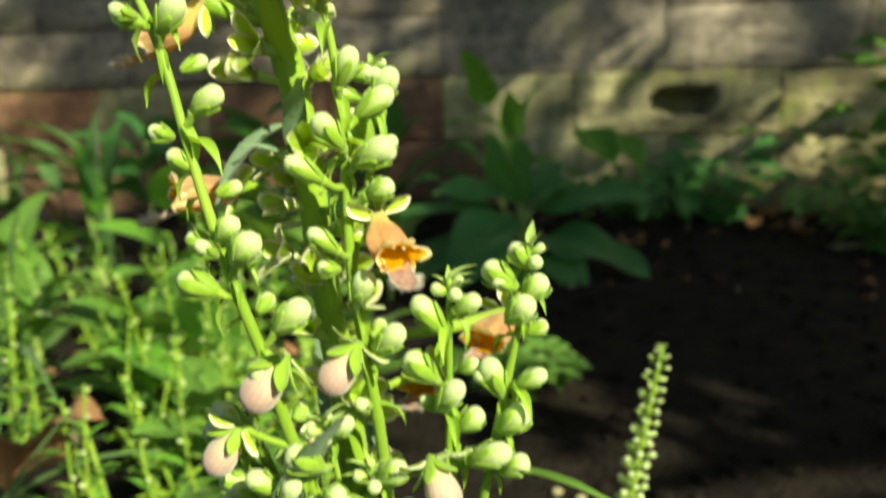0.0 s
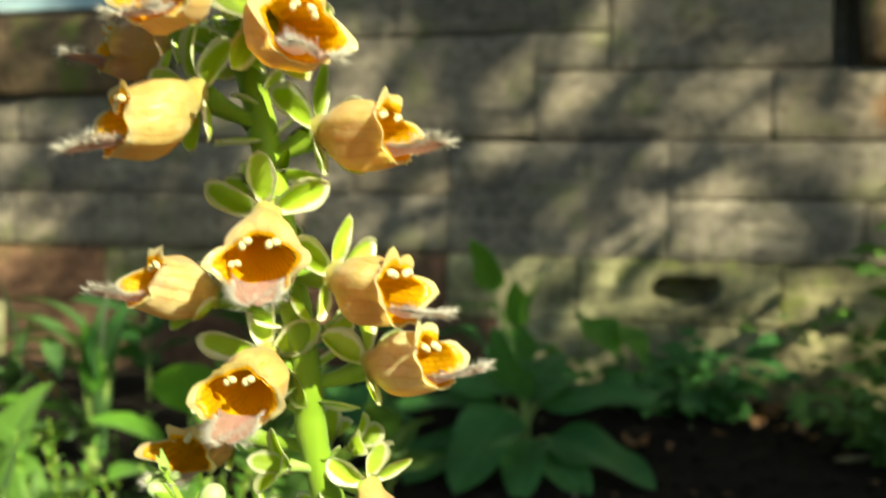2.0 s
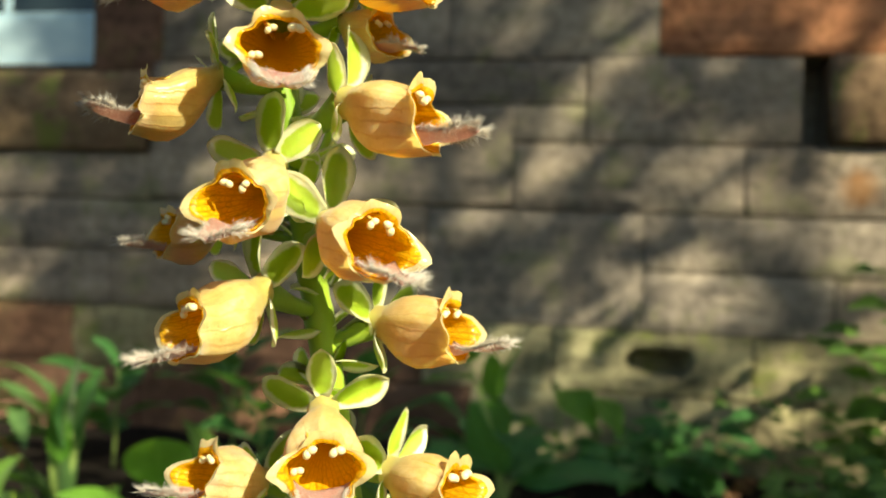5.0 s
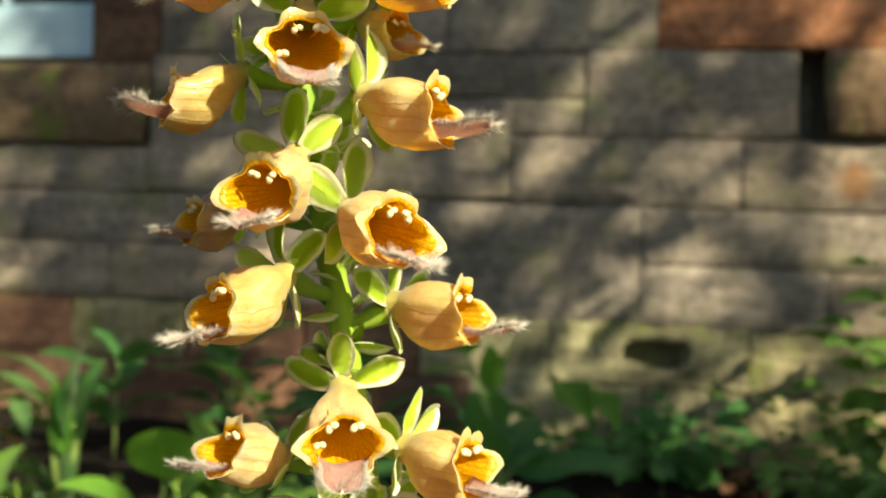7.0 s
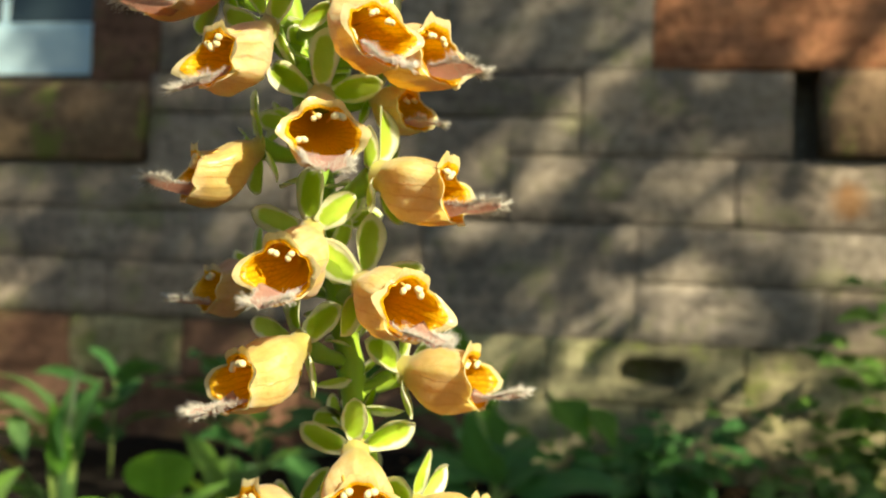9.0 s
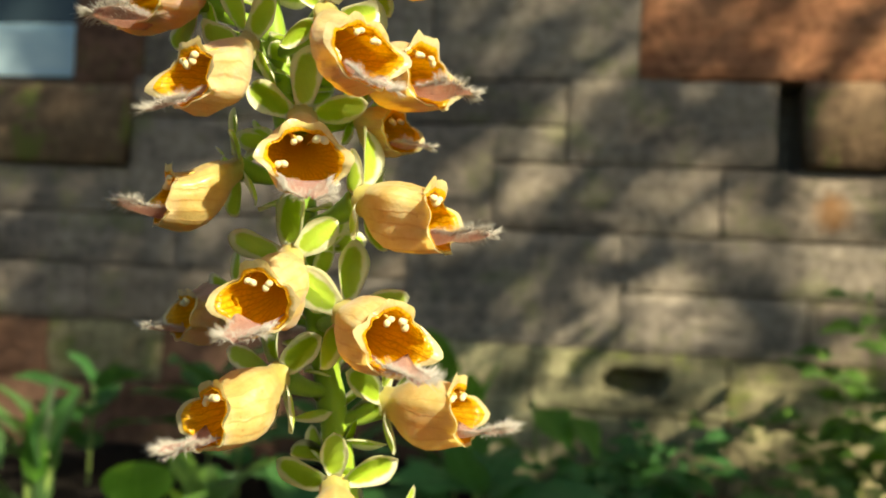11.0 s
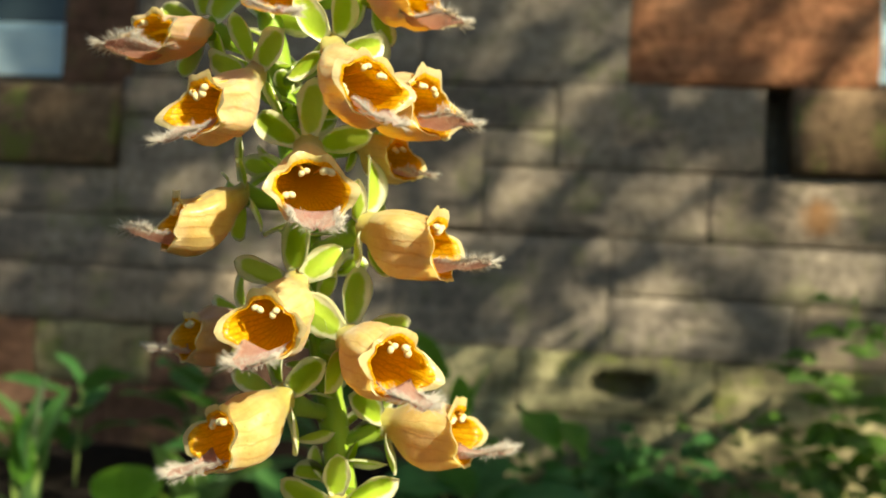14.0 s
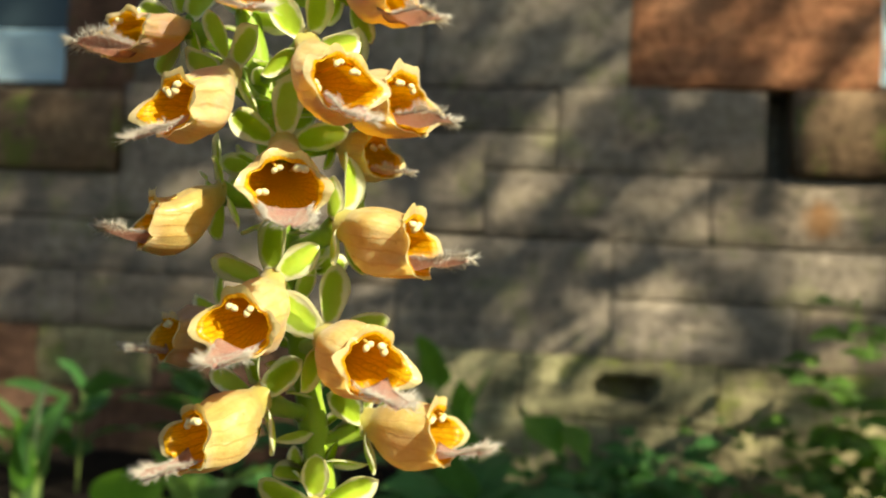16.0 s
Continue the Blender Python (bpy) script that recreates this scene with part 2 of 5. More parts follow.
def make_throat():
    m = Mat("orange_throat")
    x, y, z = m.xyz()
    ang = m.math("ARCTAN2", y, z)
    w = m.math("SINE", m.math("ADD", m.math("MULTIPLY", ang, 34.0), m.math("MULTIPLY", m.noise(260, 3), 7.0)))
    net = m.math("MULTIPLY", m.ramp(w, (0.45, 0.0), (0.98, 1.0)), 0.8)
    net = m.math("MAXIMUM", net, m.ramp(m.voronoi(1050, "DISTANCE_TO_EDGE", (0.35, 1, 1)), (0.02, 0.55), (0.14, 0.0)))
    c = m.mix(m.math("MULTIPLY", m.math("MULTIPLY", net, m.ramp(m.noise(330, 3, vec=m.own()), (0.35, 0.35), (0.6, 1.0))), 0.92), (1.0, 0.60, 0.03), (0.22, 0.035, 0.003))
    # Depth put into the colour: dark red-brown towards the tube's base
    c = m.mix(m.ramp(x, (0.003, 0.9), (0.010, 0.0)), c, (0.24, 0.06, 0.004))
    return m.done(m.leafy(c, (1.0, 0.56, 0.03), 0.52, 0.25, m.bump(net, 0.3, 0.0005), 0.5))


THROAT = make_throat()


def make_lip():
    m = Mat("pink_hairy_lip")
    x, y, z = m.xyz()
    rim = m.ramp(m.math("ABSOLUTE", y), (0.0022, 0.0), (0.0052, 1.0))
    c = m.ramp(m.noise(240, 4), (0.3, (0.54, 0.27, 0.25)), (0.7, (0.74, 0.47, 0.43)))
    c = m.mix(m.math("MULTIPLY", rim, 0.55), c, (0.66, 0.48, 0.34))
    return m.done(m.leafy(c, (0.65, 0.34, 0.22), 0.3, 0.7, m.bump(m.noise(1400, 2), 0.6, 0.0006), 0.2, 0.8))


LIP = make_lip()


def plain(name, colour, through=None, amount=0.3, rough=0.5, sheen=0.0, var=0.15, scale=200):
    m = Mat(name)
    lo, hi = tuple(k * (1 - var) for k in colour), tuple(min(1, k * (1 + var)) for k in colour)
    c = m.ramp(m.noise(scale, 3), (0.3, lo), (0.7, hi))
    n = m.bump(m.noise(scale * 4, 2), 0.2, 0.0005)
    return m.done(m.leafy(c, through, amount, rough, n, 0.4, sheen) if through else m.surf(c, rough, n))


HAIR = plain("pale_hair", (0.88, 0.83, 0.80), (0.85, 0.78, 0.7), 0.5, 0.6)
ANTHER = plain("cream_anther", (0.92, 0.80, 0.46), (0.9, 0.75, 0.4), 0.15, 0.4)
FILAMENT = plain("filament", (0.78, 0.5, 0.1), (0.8, 0.5, 0.1), 0.3, 0.4)


def make_sepal():
    """Sepal: x from its base to the tip (12 mm), y across; a pale downy margin round a green blade."""
    m = Mat("green_sepal")
    x, y, z = m.xyz()
    u = m.math("DIVIDE", m.math("SUBTRACT", x, 0.0058), 0.0068)
    v = m.math("DIVIDE", y, 0.0034)
    e = m.math("ADD", m.math("POWER", m.math("ABSOLUTE", u), 3.0), m.math("MULTIPLY", v, v))
    e = m.math("ADD", e, m.math("MULTIPLY", m.math("SUBTRACT", m.noise(400, 3), 0.5), 0.45))
    rim = m.ramp(e, (0.37, 0.0), (0.55, 1.0))
    c = m.ramp(m.math("ADD", m.noise(120, 3), m.math("MULTIPLY", m.math("SUBTRACT", m.rand(), 0.5), 0.3)), (0.3, (0.48, 0.62, 0.07)), (0.7, (0.64, 0.76, 0.17)))
    c = m.mix(m.math("MULTIPLY", rim, 0.95), c, (0.95, 0.94, 0.80))
    back = m.mix(rim, (0.70, 0.84, 0.10), (0.90, 0.87, 0.66))
    return m.done(m.leafy(c, back, 0.45, 0.45, m.bump(m.noise(900, 2), 0.3, 0.0005), 0.4, 0.15))


SEPAL = make_sepal()


def make_bud():
    m = Mat("green_bud")
    x, y, z = m.xyz()
    tip = m.ramp(x, (0.005, 0.0), (0.0115, 1.0))
    seam = m.ramp(m.math("SINE", m.math("MULTIPLY", m.math("ARCTAN2", y, z), 5.0)), (0.72, 0.0), (0.98, 1.0))
    c = m.ramp(m.math("ADD", m.noise(150, 3), m.math("MULTIPLY", m.math("SUBTRACT", m.rand(), 0.5), 0.4)), (0.3, (0.33, 0.48, 0.03)), (0.7, (0.49, 0.62, 0.10)))
    c = m.mix(m.math("MULTIPLY", tip, 0.75), c, (0.76, 0.82, 0.52))
    c = m.mix(m.math("MULTIPLY", seam, 0.28), c, (0.22, 0.38, 0.04))
    return m.done(m.leafy(c, (0.6, 0.8, 0.16), 0.3, 0.5, m.bump(m.noise(900, 2), 0.25, 0.0004), 0.4, 0.5))


BUD = make_bud()
HUSK = plain("bud_calyx", (0.32, 0.48, 0.05), (0.55, 0.74, 0.09), 0.35, 0.5, 0.3, 0.2, 160)


def make_pink_bud():
    """A swelling flower bud: greenish at its base, dusky pink and downy towards the tip, with fine streaks."""
    m = Mat("pinkish_bud")
    x, y, z = m.xyz()
    at = m.own()
    c = m.ramp(m.math("ADD", x, m.math("MULTIPLY", m.math("SUBTRACT", m.noise(180, 3, vec=at), 0.5), 0.006)), (0.002, (0.56, 0.60, 0.24)), (0.006, (0.70, 0.55, 0.42)), (0.013, (0.55, 0.35, 0.32)))
    v = m.math("SINE", m.math("ADD", m.math("MULTIPLY", m.math("ARCTAN2", y, z), 19.0), m.math("MULTIPLY", m.noise(160, 3, vec=at), 6.0)))
    c = m.mix(m.math("MULTIPLY", m.ramp(v, (0.4, 0.0), (1.0, 1.0)), 0.3), c, (0.42, 0.22, 0.2))
    return m.done(m.leafy(c, (0.6, 0.38, 0.25), 0.25, 0.65, m.bump(m.noise(1100, 2), 0.35, 0.0005), 0.3, 0.7))


BUD_PINK = make_pink_bud()


def make_paint():
    m = Mat("blue_grey_paint")
    c = m.ramp(m.noise(6, 4, stretch=(1, 1, 4)), (0.3, (0.46, 0.64, 0.77)), (0.7, (0.62, 0.78, 0.88)))
    return m.done(m.surf(c, 0.35, m.bump(m.noise(60, 3, stretch=(0.2, 1, 1)), 0.15, 0.002), spec=0.5))


PAINT = make_paint()
SHADOW_GAP = plain("gap_shade", (0.05, 0.035, 0.03), None, rough=0.7, scale=20)


def make_glass():
    m = Mat("window_glass")
    return m.done(m.surf((0.03, 0.045, 0.055), 0.03, spec=0.9))


GLASS = make_glass()


# ---------------------------------------------------------------- mesh kit
def mesh_of(bm, mat, smooth=True):
    me = bpy.data.meshes.new("mesh")
    bm.normal_update()
    bm.to_mesh(me)
    bm.free()
    me.materials.append(mat)
    for p in me.polygons:
        p.use_smooth = smooth
    return me


def part(name, data, mat, parent, label="", m=None, smooth=True):
    me = data if isinstance(data, bpy.types.Mesh) else mesh_of(data, mat, smooth)
    me.name = name
    ob = new(name, me)
    ob.parent = parent
    if m is not None:
        ob.matrix_basis = m
    return tagged(ob, label)


def thing(name, label, category, at=(0, 0, 0), group="", kind=""):
    ob = new(name)
    ob.empty_display_size = 0.02
    ob.location = at
    return tagged(ob, label, category, group, kind)


def aim(origin, way, up=(0, 0, 1), scale=1.0):
    """A pose with x along way and z as near to up as it can be."""
    x = Vector(way).normalized()
    u = Vector(up)
    if abs(x.dot(u.normalized())) > 0.985:
        u = Vector((0.3, 1, 0.1))
    y = u.cross(x).normalized()
    z = x.cross(y)
    r = Matrix((x, y, z)).transposed().to_4x4()
    return Matrix.Translation(origin) @ r @ Matrix.Scale(scale, 4)


def tube(bm, pts, radii, sides=10, caps=True):
    """A tapered tube through points."""
    pts = [Vector(p) for p in pts]
    rings = []
    side = Vector((1, 0.2, 0.1))
    for i, p in enumerate(pts):
        d = (pts[min(i + 1, len(pts) - 1)] - pts[max(i - 1, 0)]).normalized()
        side = (side - d * side.dot(d)).normalized()
        o = d.cross(side)
        r = radii[i] if isinstance(radii, (list, tuple)) else radii
        rings.append([bm.verts.new(p + (side * math.cos(a) + o * math.sin(a)) * r) for a in (2 * math.pi * k / sides for k in range(sides))])
    for a, b in zip(rings, rings[1:]):
        for k in range(sides):
            bm.faces.new((a[k], a[(k + 1) % sides], b[(k + 1) % sides], b[k]))
    if caps:
        bm.faces.new(rings[0][::-1])
        bm.faces.new(rings[-1])
    return bm


def spline(pts, n):
    """Points on a smooth curve through the given ones."""
    P = [Vector(p) for p in pts]
    out = []
    for i in range(len(P) - 1):
        a, b, c, d = P[max(i - 1, 0)], P[i], P[i + 1], P[min(i + 2, len(P) - 1)]
        for k in range(n):
            t = k / n
            out.append(0.5 * ((2 * b) + (c - a) * t + (2 * a - 5 * b + 4 * c - d) * t * t + (3 * b - a - 3 * c + d) * t ** 3))
    return out + [P[-1]]


def leaf_mesh(length, width, mat, bend=0.4, fold=0.25, wave=0.0, shape=0.45, tip=1.6, stalk=0.0, teeth=0.0, seed=0, nx=12, ny=6, thick=0.0):
    """A blade along x that bends down by bend radians, folded along its midrib."""
    rnd = random.Random(seed)
    bm = bmesh.new()
    rows = []
    ph = rnd.random() * 6
    for i in range(nx + 1):
        u = i / nx
        s = max(0.0, (u - stalk) / (1 - stalk))
        w = 0.5 * width * (max(0.0, math.sin(math.pi * min(1, s ** (shape * 1.35)))) ** (0.6 + 0.25 * tip * s)) if s > 0 else 0
        w = max(w, 0.0012 if length > 0.03 else length * 0.02)
        if teeth and 0 < s < 1 and i % 2:
            w *= 1 - teeth
        ang = bend * u
        r = length / bend if abs(bend) > 1e-3 else 0
        cx, cz = (r * math.sin(ang), -r * (1 - math.cos(ang))) if r else (length * u, 0)
        row = []
        for j in range(ny + 1):
            q = 2 * j / ny - 1
            lift = fold * abs(q) * w + wave * w * math.sin(ph + 9 * u + 2.2 * q) * abs(q)
            row.append(bm.verts.new((cx + math.sin(ang) * lift, q * w, cz + math.cos(ang) * lift)))
        rows.append(row)
    for a, b in zip(rows, rows[1:]):
        for j in range(ny):
            bm.faces.new((a[j], b[j], b[j + 1], a[j + 1]))
    if thick:
        bmesh.ops.solidify(bm, geom=bm.faces[:], thickness=thick)
    return mesh_of(bm, mat)


# ---------------------------------------------------------------- wall
WALL_Y = 2.006


def stone_mesh(w, h, deep, mat, seed, rough=0.004, gap=0.0035, cell=0.035, hollow=None):
    """A dressed block, its worn face towards -y, its near corner rounded."""
    rnd = random.Random(seed)
    def steps(size):
        n = max(3, int(size / cell))
        lip = 0.0035
        return [0.0, lip] + [lip + (size - 2 * lip) * k / n for k in range(1, n)] + [size - lip, size]

    us, vs = steps(w - gap), steps(h - gap)
    nx, nz = len(us) - 1, len(vs) - 1
    off = Vector((rnd.random() * 50, rnd.random() * 50, rnd.random() * 50))
    tilt_x, tilt_z = rnd.uniform(-0.006, 0.006), rnd.uniform(-0.008, 0.008)
    bm = bmesh.new()
    grid = []
    for i in range(nx + 1):
        col = []
        for k in range(nz + 1):
            x, z = gap / 2 + us[i], gap / 2 + vs[k]
            e = min(i, nx - i, k, nz - k)
            p = Vector((x, z, 0))
            d = noise.fractal(p * 9 + off, 1.0, 2.0, 4) * rough + noise.noise(p * 3 + off) * rough * 0.8
            y = -d + tilt_x * (x - w / 2) + tilt_z * (z - h / 2)
            if hollow:
                q = ((x - hollow[0]) / 0.073) ** 4 + ((z - hollow[1]) / 0.029) ** 4 + 0.35 * noise.noise(p * 30 + off)
                y += 0.10 * min(1.0, max(0.0, 1.25 - q) * 3)
            if e <= 1:
                x += noise.noise(Vector((z * 16, 3, 1)) + off) * 0.0022
                z += noise.noise(Vector((x * 16, 7, 2)) + off) * 0.0022
            if e == 0:
                y += 0.0022
                if (i in (0, nx)) and (k in (0, nz)):
                    y += 0.002
            col.append(bm.verts.new((x, y, z)))
        grid.append(col)
    for i in range(nx):
        for k in range(nz):
            bm.faces.new((grid[i][k], grid[i + 1][k], grid[i + 1][k + 1], grid[i][k + 1]))
    edge = [grid[i][0] for i in range(nx + 1)] + [grid[nx][k] for k in range(1, nz + 1)] + [grid[i][nz] for i in range(nx - 1, -1, -1)] + [grid[0][k] for k in range(nz - 1, 0, -1)]
    back = [bm.verts.new((v.co.x, deep, v.co.z)) for v in edge]
    for k in range(len(edge)):
        n = (k + 1) % len(edge)
        bm.faces.new((edge[n], edge[k], back[k], back[n]))
    return mesh_of(bm, mat)


bm = bmesh.new()
WALL_Z = 3.0
# backing panels round the two window openings and a slot for the sill's shadow
OPEN_L, OPEN_R, OPEN_Z0, OPEN_Z1 = (-2.45, -1.395), (0.822, 1.85), 1.03, 2.5
for x0, x1, z0, z1 in ((-4.5, OPEN_L[0], -0.3, WALL_Z), (OPEN_L[1], 0.13, -0.3, WALL_Z), (0.31, 0.544, -0.3, WALL_Z), (0.544, 0.618, -0.3, 0.828), (0.544, 0.618, 1.062, WALL_Z), (0.618, OPEN_R[0], -0.3, WALL_Z), (0.13, 0.31, -0.3, 0.230), (0.13, 0.31, 0.318, WALL_Z), (OPEN_R[1], 4.5, -0.3, WALL_Z),
                       (OPEN_L[0], OPEN_L[1], -0.3, OPEN_Z0), (OPEN_R[0], OPEN_R[1], -0.3, OPEN_Z0),
                       (OPEN_L[0], OPEN_L[1], OPEN_Z1, WALL_Z), (OPEN_R[0], OPEN_R[1], OPEN_Z1, WALL_Z)):
    bmesh.ops.create_cube(bm, size=1, matrix=Matrix.Translation(((x0 + x1) / 2, WALL_Y + 0.235, (z0 + z1) / 2)) @ Matrix.Diagonal((x1 - x0, 0.455 if z0 > 0.3 else 0.40, z1 - z0, 1)))
# Slot's back: the right sill's cast shadow is built as a dark recess
bmesh.ops.create_cube(bm, size=1, matrix=Matrix.Translation((0.581, WALL_Y + 0.30, 0.945)) @ Matrix.Diagonal((0.074, 0.30, 0.234, 1)))
wall = new("wall_north", mesh_of(bm, MORTAR, False))
tagged(wall, "coursed sandstone house wall in dappled sun", "wall", kind="structure")

# blocks near the plant: x0, x1, z0, z1, kind
LOW_BLOCKS = [
    (-0.052, 0.447, 0.190, 0.352, "d"), (-0.395, -0.052, 0.185, 0.354, "d"), (0.447, 0.92, 0.186, 0.345, "d"),
    # the b block here has the wall foot's shade in its colour
    (-0.26, 0.19, -0.12, 0.188, "d"), (0.19, 0.447, -0.12, 0.188, "d"), (0.447, 1.02, -0.12, 0.184, "d"), (-0.72, -0.26, -0.12, 0.183, "b"),
    (-0.395, 0.173, 0.352, 0.651, "s"), (0.173, 0.633, 0.350, 0.504, "s"), (0.633, 1.10, 0.346, 0.502, "s"),
    (0.173, 0.89, 0.505, 0.650, "s"), (0.89, 1.30, 0.504, 0.650, "s"),
    (-0.80, -0.395, 0.356, 0.509, "s"), (-0.66, -0.395, 0.510, 0.660, "s"), (-1.05, -0.66, 0.510, 0.660, "s"),
    (-0.168, 0.415, 0.653, 0.829, "s"), (0.415, 0.97, 0.652, 0.829, "s"), (0.97, 1.5, 0.652, 0.829, "s"),
]
HIGH_BLOCKS = [
    (-0.78, -0.170, 0.662, 0.929, "s"), (-0.182, 0.016, 0.832, 0.930, "s"), (0.018, 0.548, 0.832, 1.055, "s"),
    (-0.548, 0.016, 0.932, 1.048, "s"), (-0.98, -0.548, 0.932, 1.048, "s"),
    (-0.352, 0.194, 1.050, 1.345, "s"), (-0.80, -0.352, 1.050, 1.345, "s"), (0.195, 0.820, 1.060, 1.372, "r"),
    (-1.20, -0.78, 0.662, 0.93, "s"), (-1.20, -0.98, 0.932, 1.048, "s"), (-1.178, -0.80, 1.050, 1.345, "s"), (-1.393, -1.180, 1.020, 1.345, "b"),
    (-1.306, -0.80, 0.356, 0.509, "s"), (-1.718, -1.306, 0.352, 0.508, "s"), (-2.2, -1.718, 0.352, 0.508, "s"),
]
LEFT_BLOCKS = [
    (-1.58, -1.05, 0.510, 0.652, "s"), (-2.1, -1.58, 0.510, 0.652, "s"), (-1.70, -1.20, 0.654, 0.785, "s"), (-2.3, -1.70, 0.654, 0.785, "s"),
    # b blocks stand for shade, the pale d block for its sunlit patch
    (-1.41, -1.07, 0.186, 0.350, "d"), (-1.07, -0.72, 0.186, 0.352, "b"), (-0.72, -0.395, 0.186, 0.352, "b"), (-1.95, -1.41, 0.184, 0.348, "b"),
    (-1.20, -0.72, -0.12, 0.182, "b"), (-1.75, -1.20, -0.12, 0.182, "b"), (-2.4, -1.75, -0.12, 0.182, "d"),
    (0.92, 1.45, 0.186, 0.345, "d"), (1.02, 1.6, -0.12, 0.184, "d"), (1.10, 1.62, 0.346, 0.502, "s"), (1.30, 1.85, 0.504, 0.656, "s"),
]
BLOCKS = LOW_BLOCKS + HIGH_BLOCKS + LEFT_BLOCKS
rr = random.Random(4)
# plainer courses up and out to the wall's ends
for z0, z1 in ((1.352, 1.62), (1.62, 1.82), (1.82, 2.1), (2.1, 2.3), (2.3, 2.52), (2.52, 2.8), (2.8, 3.0)):
    x = -4.5
    while x < 4.5:
        w = rr.uniform(0.35, 0.65)
        for a, b in ((-4.5, OPEN_L[0] - 0.02), (OPEN_L[1] + 0.002, OPEN_R[0] - 0.002), (OPEN_R[1] + 0.02, 4.5)) if z1 < 2.52 else ((-4.5, 4.5),):
            x0, x1 = max(x, a), min(x + w, b)
            if x1 - x0 > 0.08:
                BLOCKS.append((x0, x1, z0 + 0.02 * (z0 < 1.4 and 0.2 < x0 < 0.8), z1, "s"))
        x += w
for z0, z1 in ((-0.12, 0.18), (0.18, 0.35), (0.35, 0.505), (0.505, 0.655), (0.655, 0.83), (0.83, 1.05), (1.05, 1.352)):
    for a, b in ((-4.5, -2.2), (1.62, 4.5)):
        x = a
        while x < b - 0.1:
            w = min(rr.uniform(0.35, 0.65), b - x)
            lo = {-0.12: -2.4, 0.18: -1.95, 0.655: -2.3, 0.505: -2.1}.get(z0, -2.2) if a < 0 else 0
            if not (1.0 < z0 and a < 0 and x + w > OPEN_L[0]) and not (z0 > 0.8 and a > 0 and x < 2.0):
                BLOCKS.append((x, x + w, z0 + 0.003, z1, "s"))
            x += w
KIND = {"s": (STONE, 0.0045), "d": (STONE_DIRTY, 0.013), "r": (STONE_RED, 0.005), "b": (STONE_BROWN_SHADED, 0.006)}


def sill(x0, x1, z0, z1, out):
    """A projecting weathered stone sill with a sloped top and worn edges."""
    bm = bmesh.new()
    prof = [(0.03, z0 + 0.004), (-out * 0.55, z0 + 0.004), (-out * 0.62, z0 - 0.002), (-out, z0 + 0.002), (-out - 0.002, z1 - 0.035), (-out * 0.86, z1 - 0.022), (-0.012, z1), (0.06, z1 + 0.008)]
    n = max(8, int((x1 - x0) / 0.03))
    rows = []
    for i in range(n + 1):
        x = x0 + (x1 - x0) * i / n
        row = []
        for y, z in prof:
            d = noise.fractal(Vector((x * 8, y * 8, z * 8)), 1, 2, 4) * 0.0045
            row.append(bm.verts.new((x, WALL_Y + y + d, z + d * 0.6)))
        rows.append(row)
    m = len(prof)
    for a, b in zip(rows, rows[1:]):
        for k in range(m):
            bm.faces.new((a[k], b[k], b[(k + 1) % m], a[(k + 1) % m]))
    bm.faces.new(rows[0])
    bm.faces.new(rows[-1][::-1])
    bmesh.ops.recalc_face_normals(bm, faces=bm.faces[:])
    return bm


def window(name, x0, x1, z0, z1, sx0, sx1, sz0, sz1, label):
    w = tagged(new(name), label, "window", kind="structure")
    y = WALL_Y + 0.10
    part("window_sill", sill(sx0, sx1, sz0, sz1, 0.026), STONE_SILL, w, "mossy projecting sandstone sill")

    def bar(nm, a, b, c, d, ya, yb, mat, parent, label=""):
        bm = bmesh.new()
        bmesh.ops.create_cube(bm, size=1, matrix=Matrix.Translation(((a + b) / 2, (ya + yb) / 2, (c + d) / 2)) @ Matrix.Diagonal((b - a, yb - ya, d - c, 1)))
        bmesh.ops.bevel(bm, geom=bm.edges[:], offset=0.004, segments=2, affect="EDGES")
        return part(nm, bm, mat, parent, label, smooth=False)

    # Dark strip in place of the shade in the gap under the frame
    f = bar("frame_foot", x0 + 0.002, x1 - 0.002, z0 + 0.002, z0 + 0.022, y - 0.055, y + 0.06, SHADOW_GAP, w, "dark strip for the shaded gap under the frame")
    # Rail raised in pale blue to stand for sky reflected in the glass
    bar("bottom_rail", x0 + 0.03, x1 - 0.03, z0 + 0.024, z0 + 0.175, y - 0.01, y + 0.035, PAINT, w)
    for a, b in ((x0 + 0.002, x0 + 0.03), (x1 - 0.03, x1 - 0.002)):
        bar("stile", a, b, z0 + 0.024, z1 - 0.01, y - 0.03, y + 0.05, PAINT, w)
    bar("moulding", x0 + 0.03, x1 - 0.03, z0 + 0.176, z0 + 0.195, y - 0.002, y + 0.03, PAINT, w)
    for k in (0.33, 0.66):
        c = x0 + (x1 - x0) * k
        bar("glazing_bar", c - 0.012, c + 0.012, z0 + 0.196, z1 - 0.06, y + 0.002, y + 0.03, PAINT, w)
    bar("top_rail", x0 + 0.03, x1 - 0.03, z1 - 0.06, z1 - 0.002, y - 0.01, y + 0.035, PAINT, w)
    bar("meeting_rail", x0 + 0.03, x1 - 0.03, (z0 + z1) / 2 - 0.02, (z0 + z1) / 2 + 0.02, y - 0.006, y + 0.034, PAINT, w)
    bar("pane", x0 + 0.03, x1 - 0.03, z0 + 0.196, z1 - 0.06, y + 0.014, y + 0.02, GLASS, w)
    return w


window("window_1", OPEN_L[0], OPEN_L[1], OPEN_Z0, OPEN_Z1, -2.62, -1.205, 0.792, 1.018, "blue-grey painted sash window in sandstone wall")
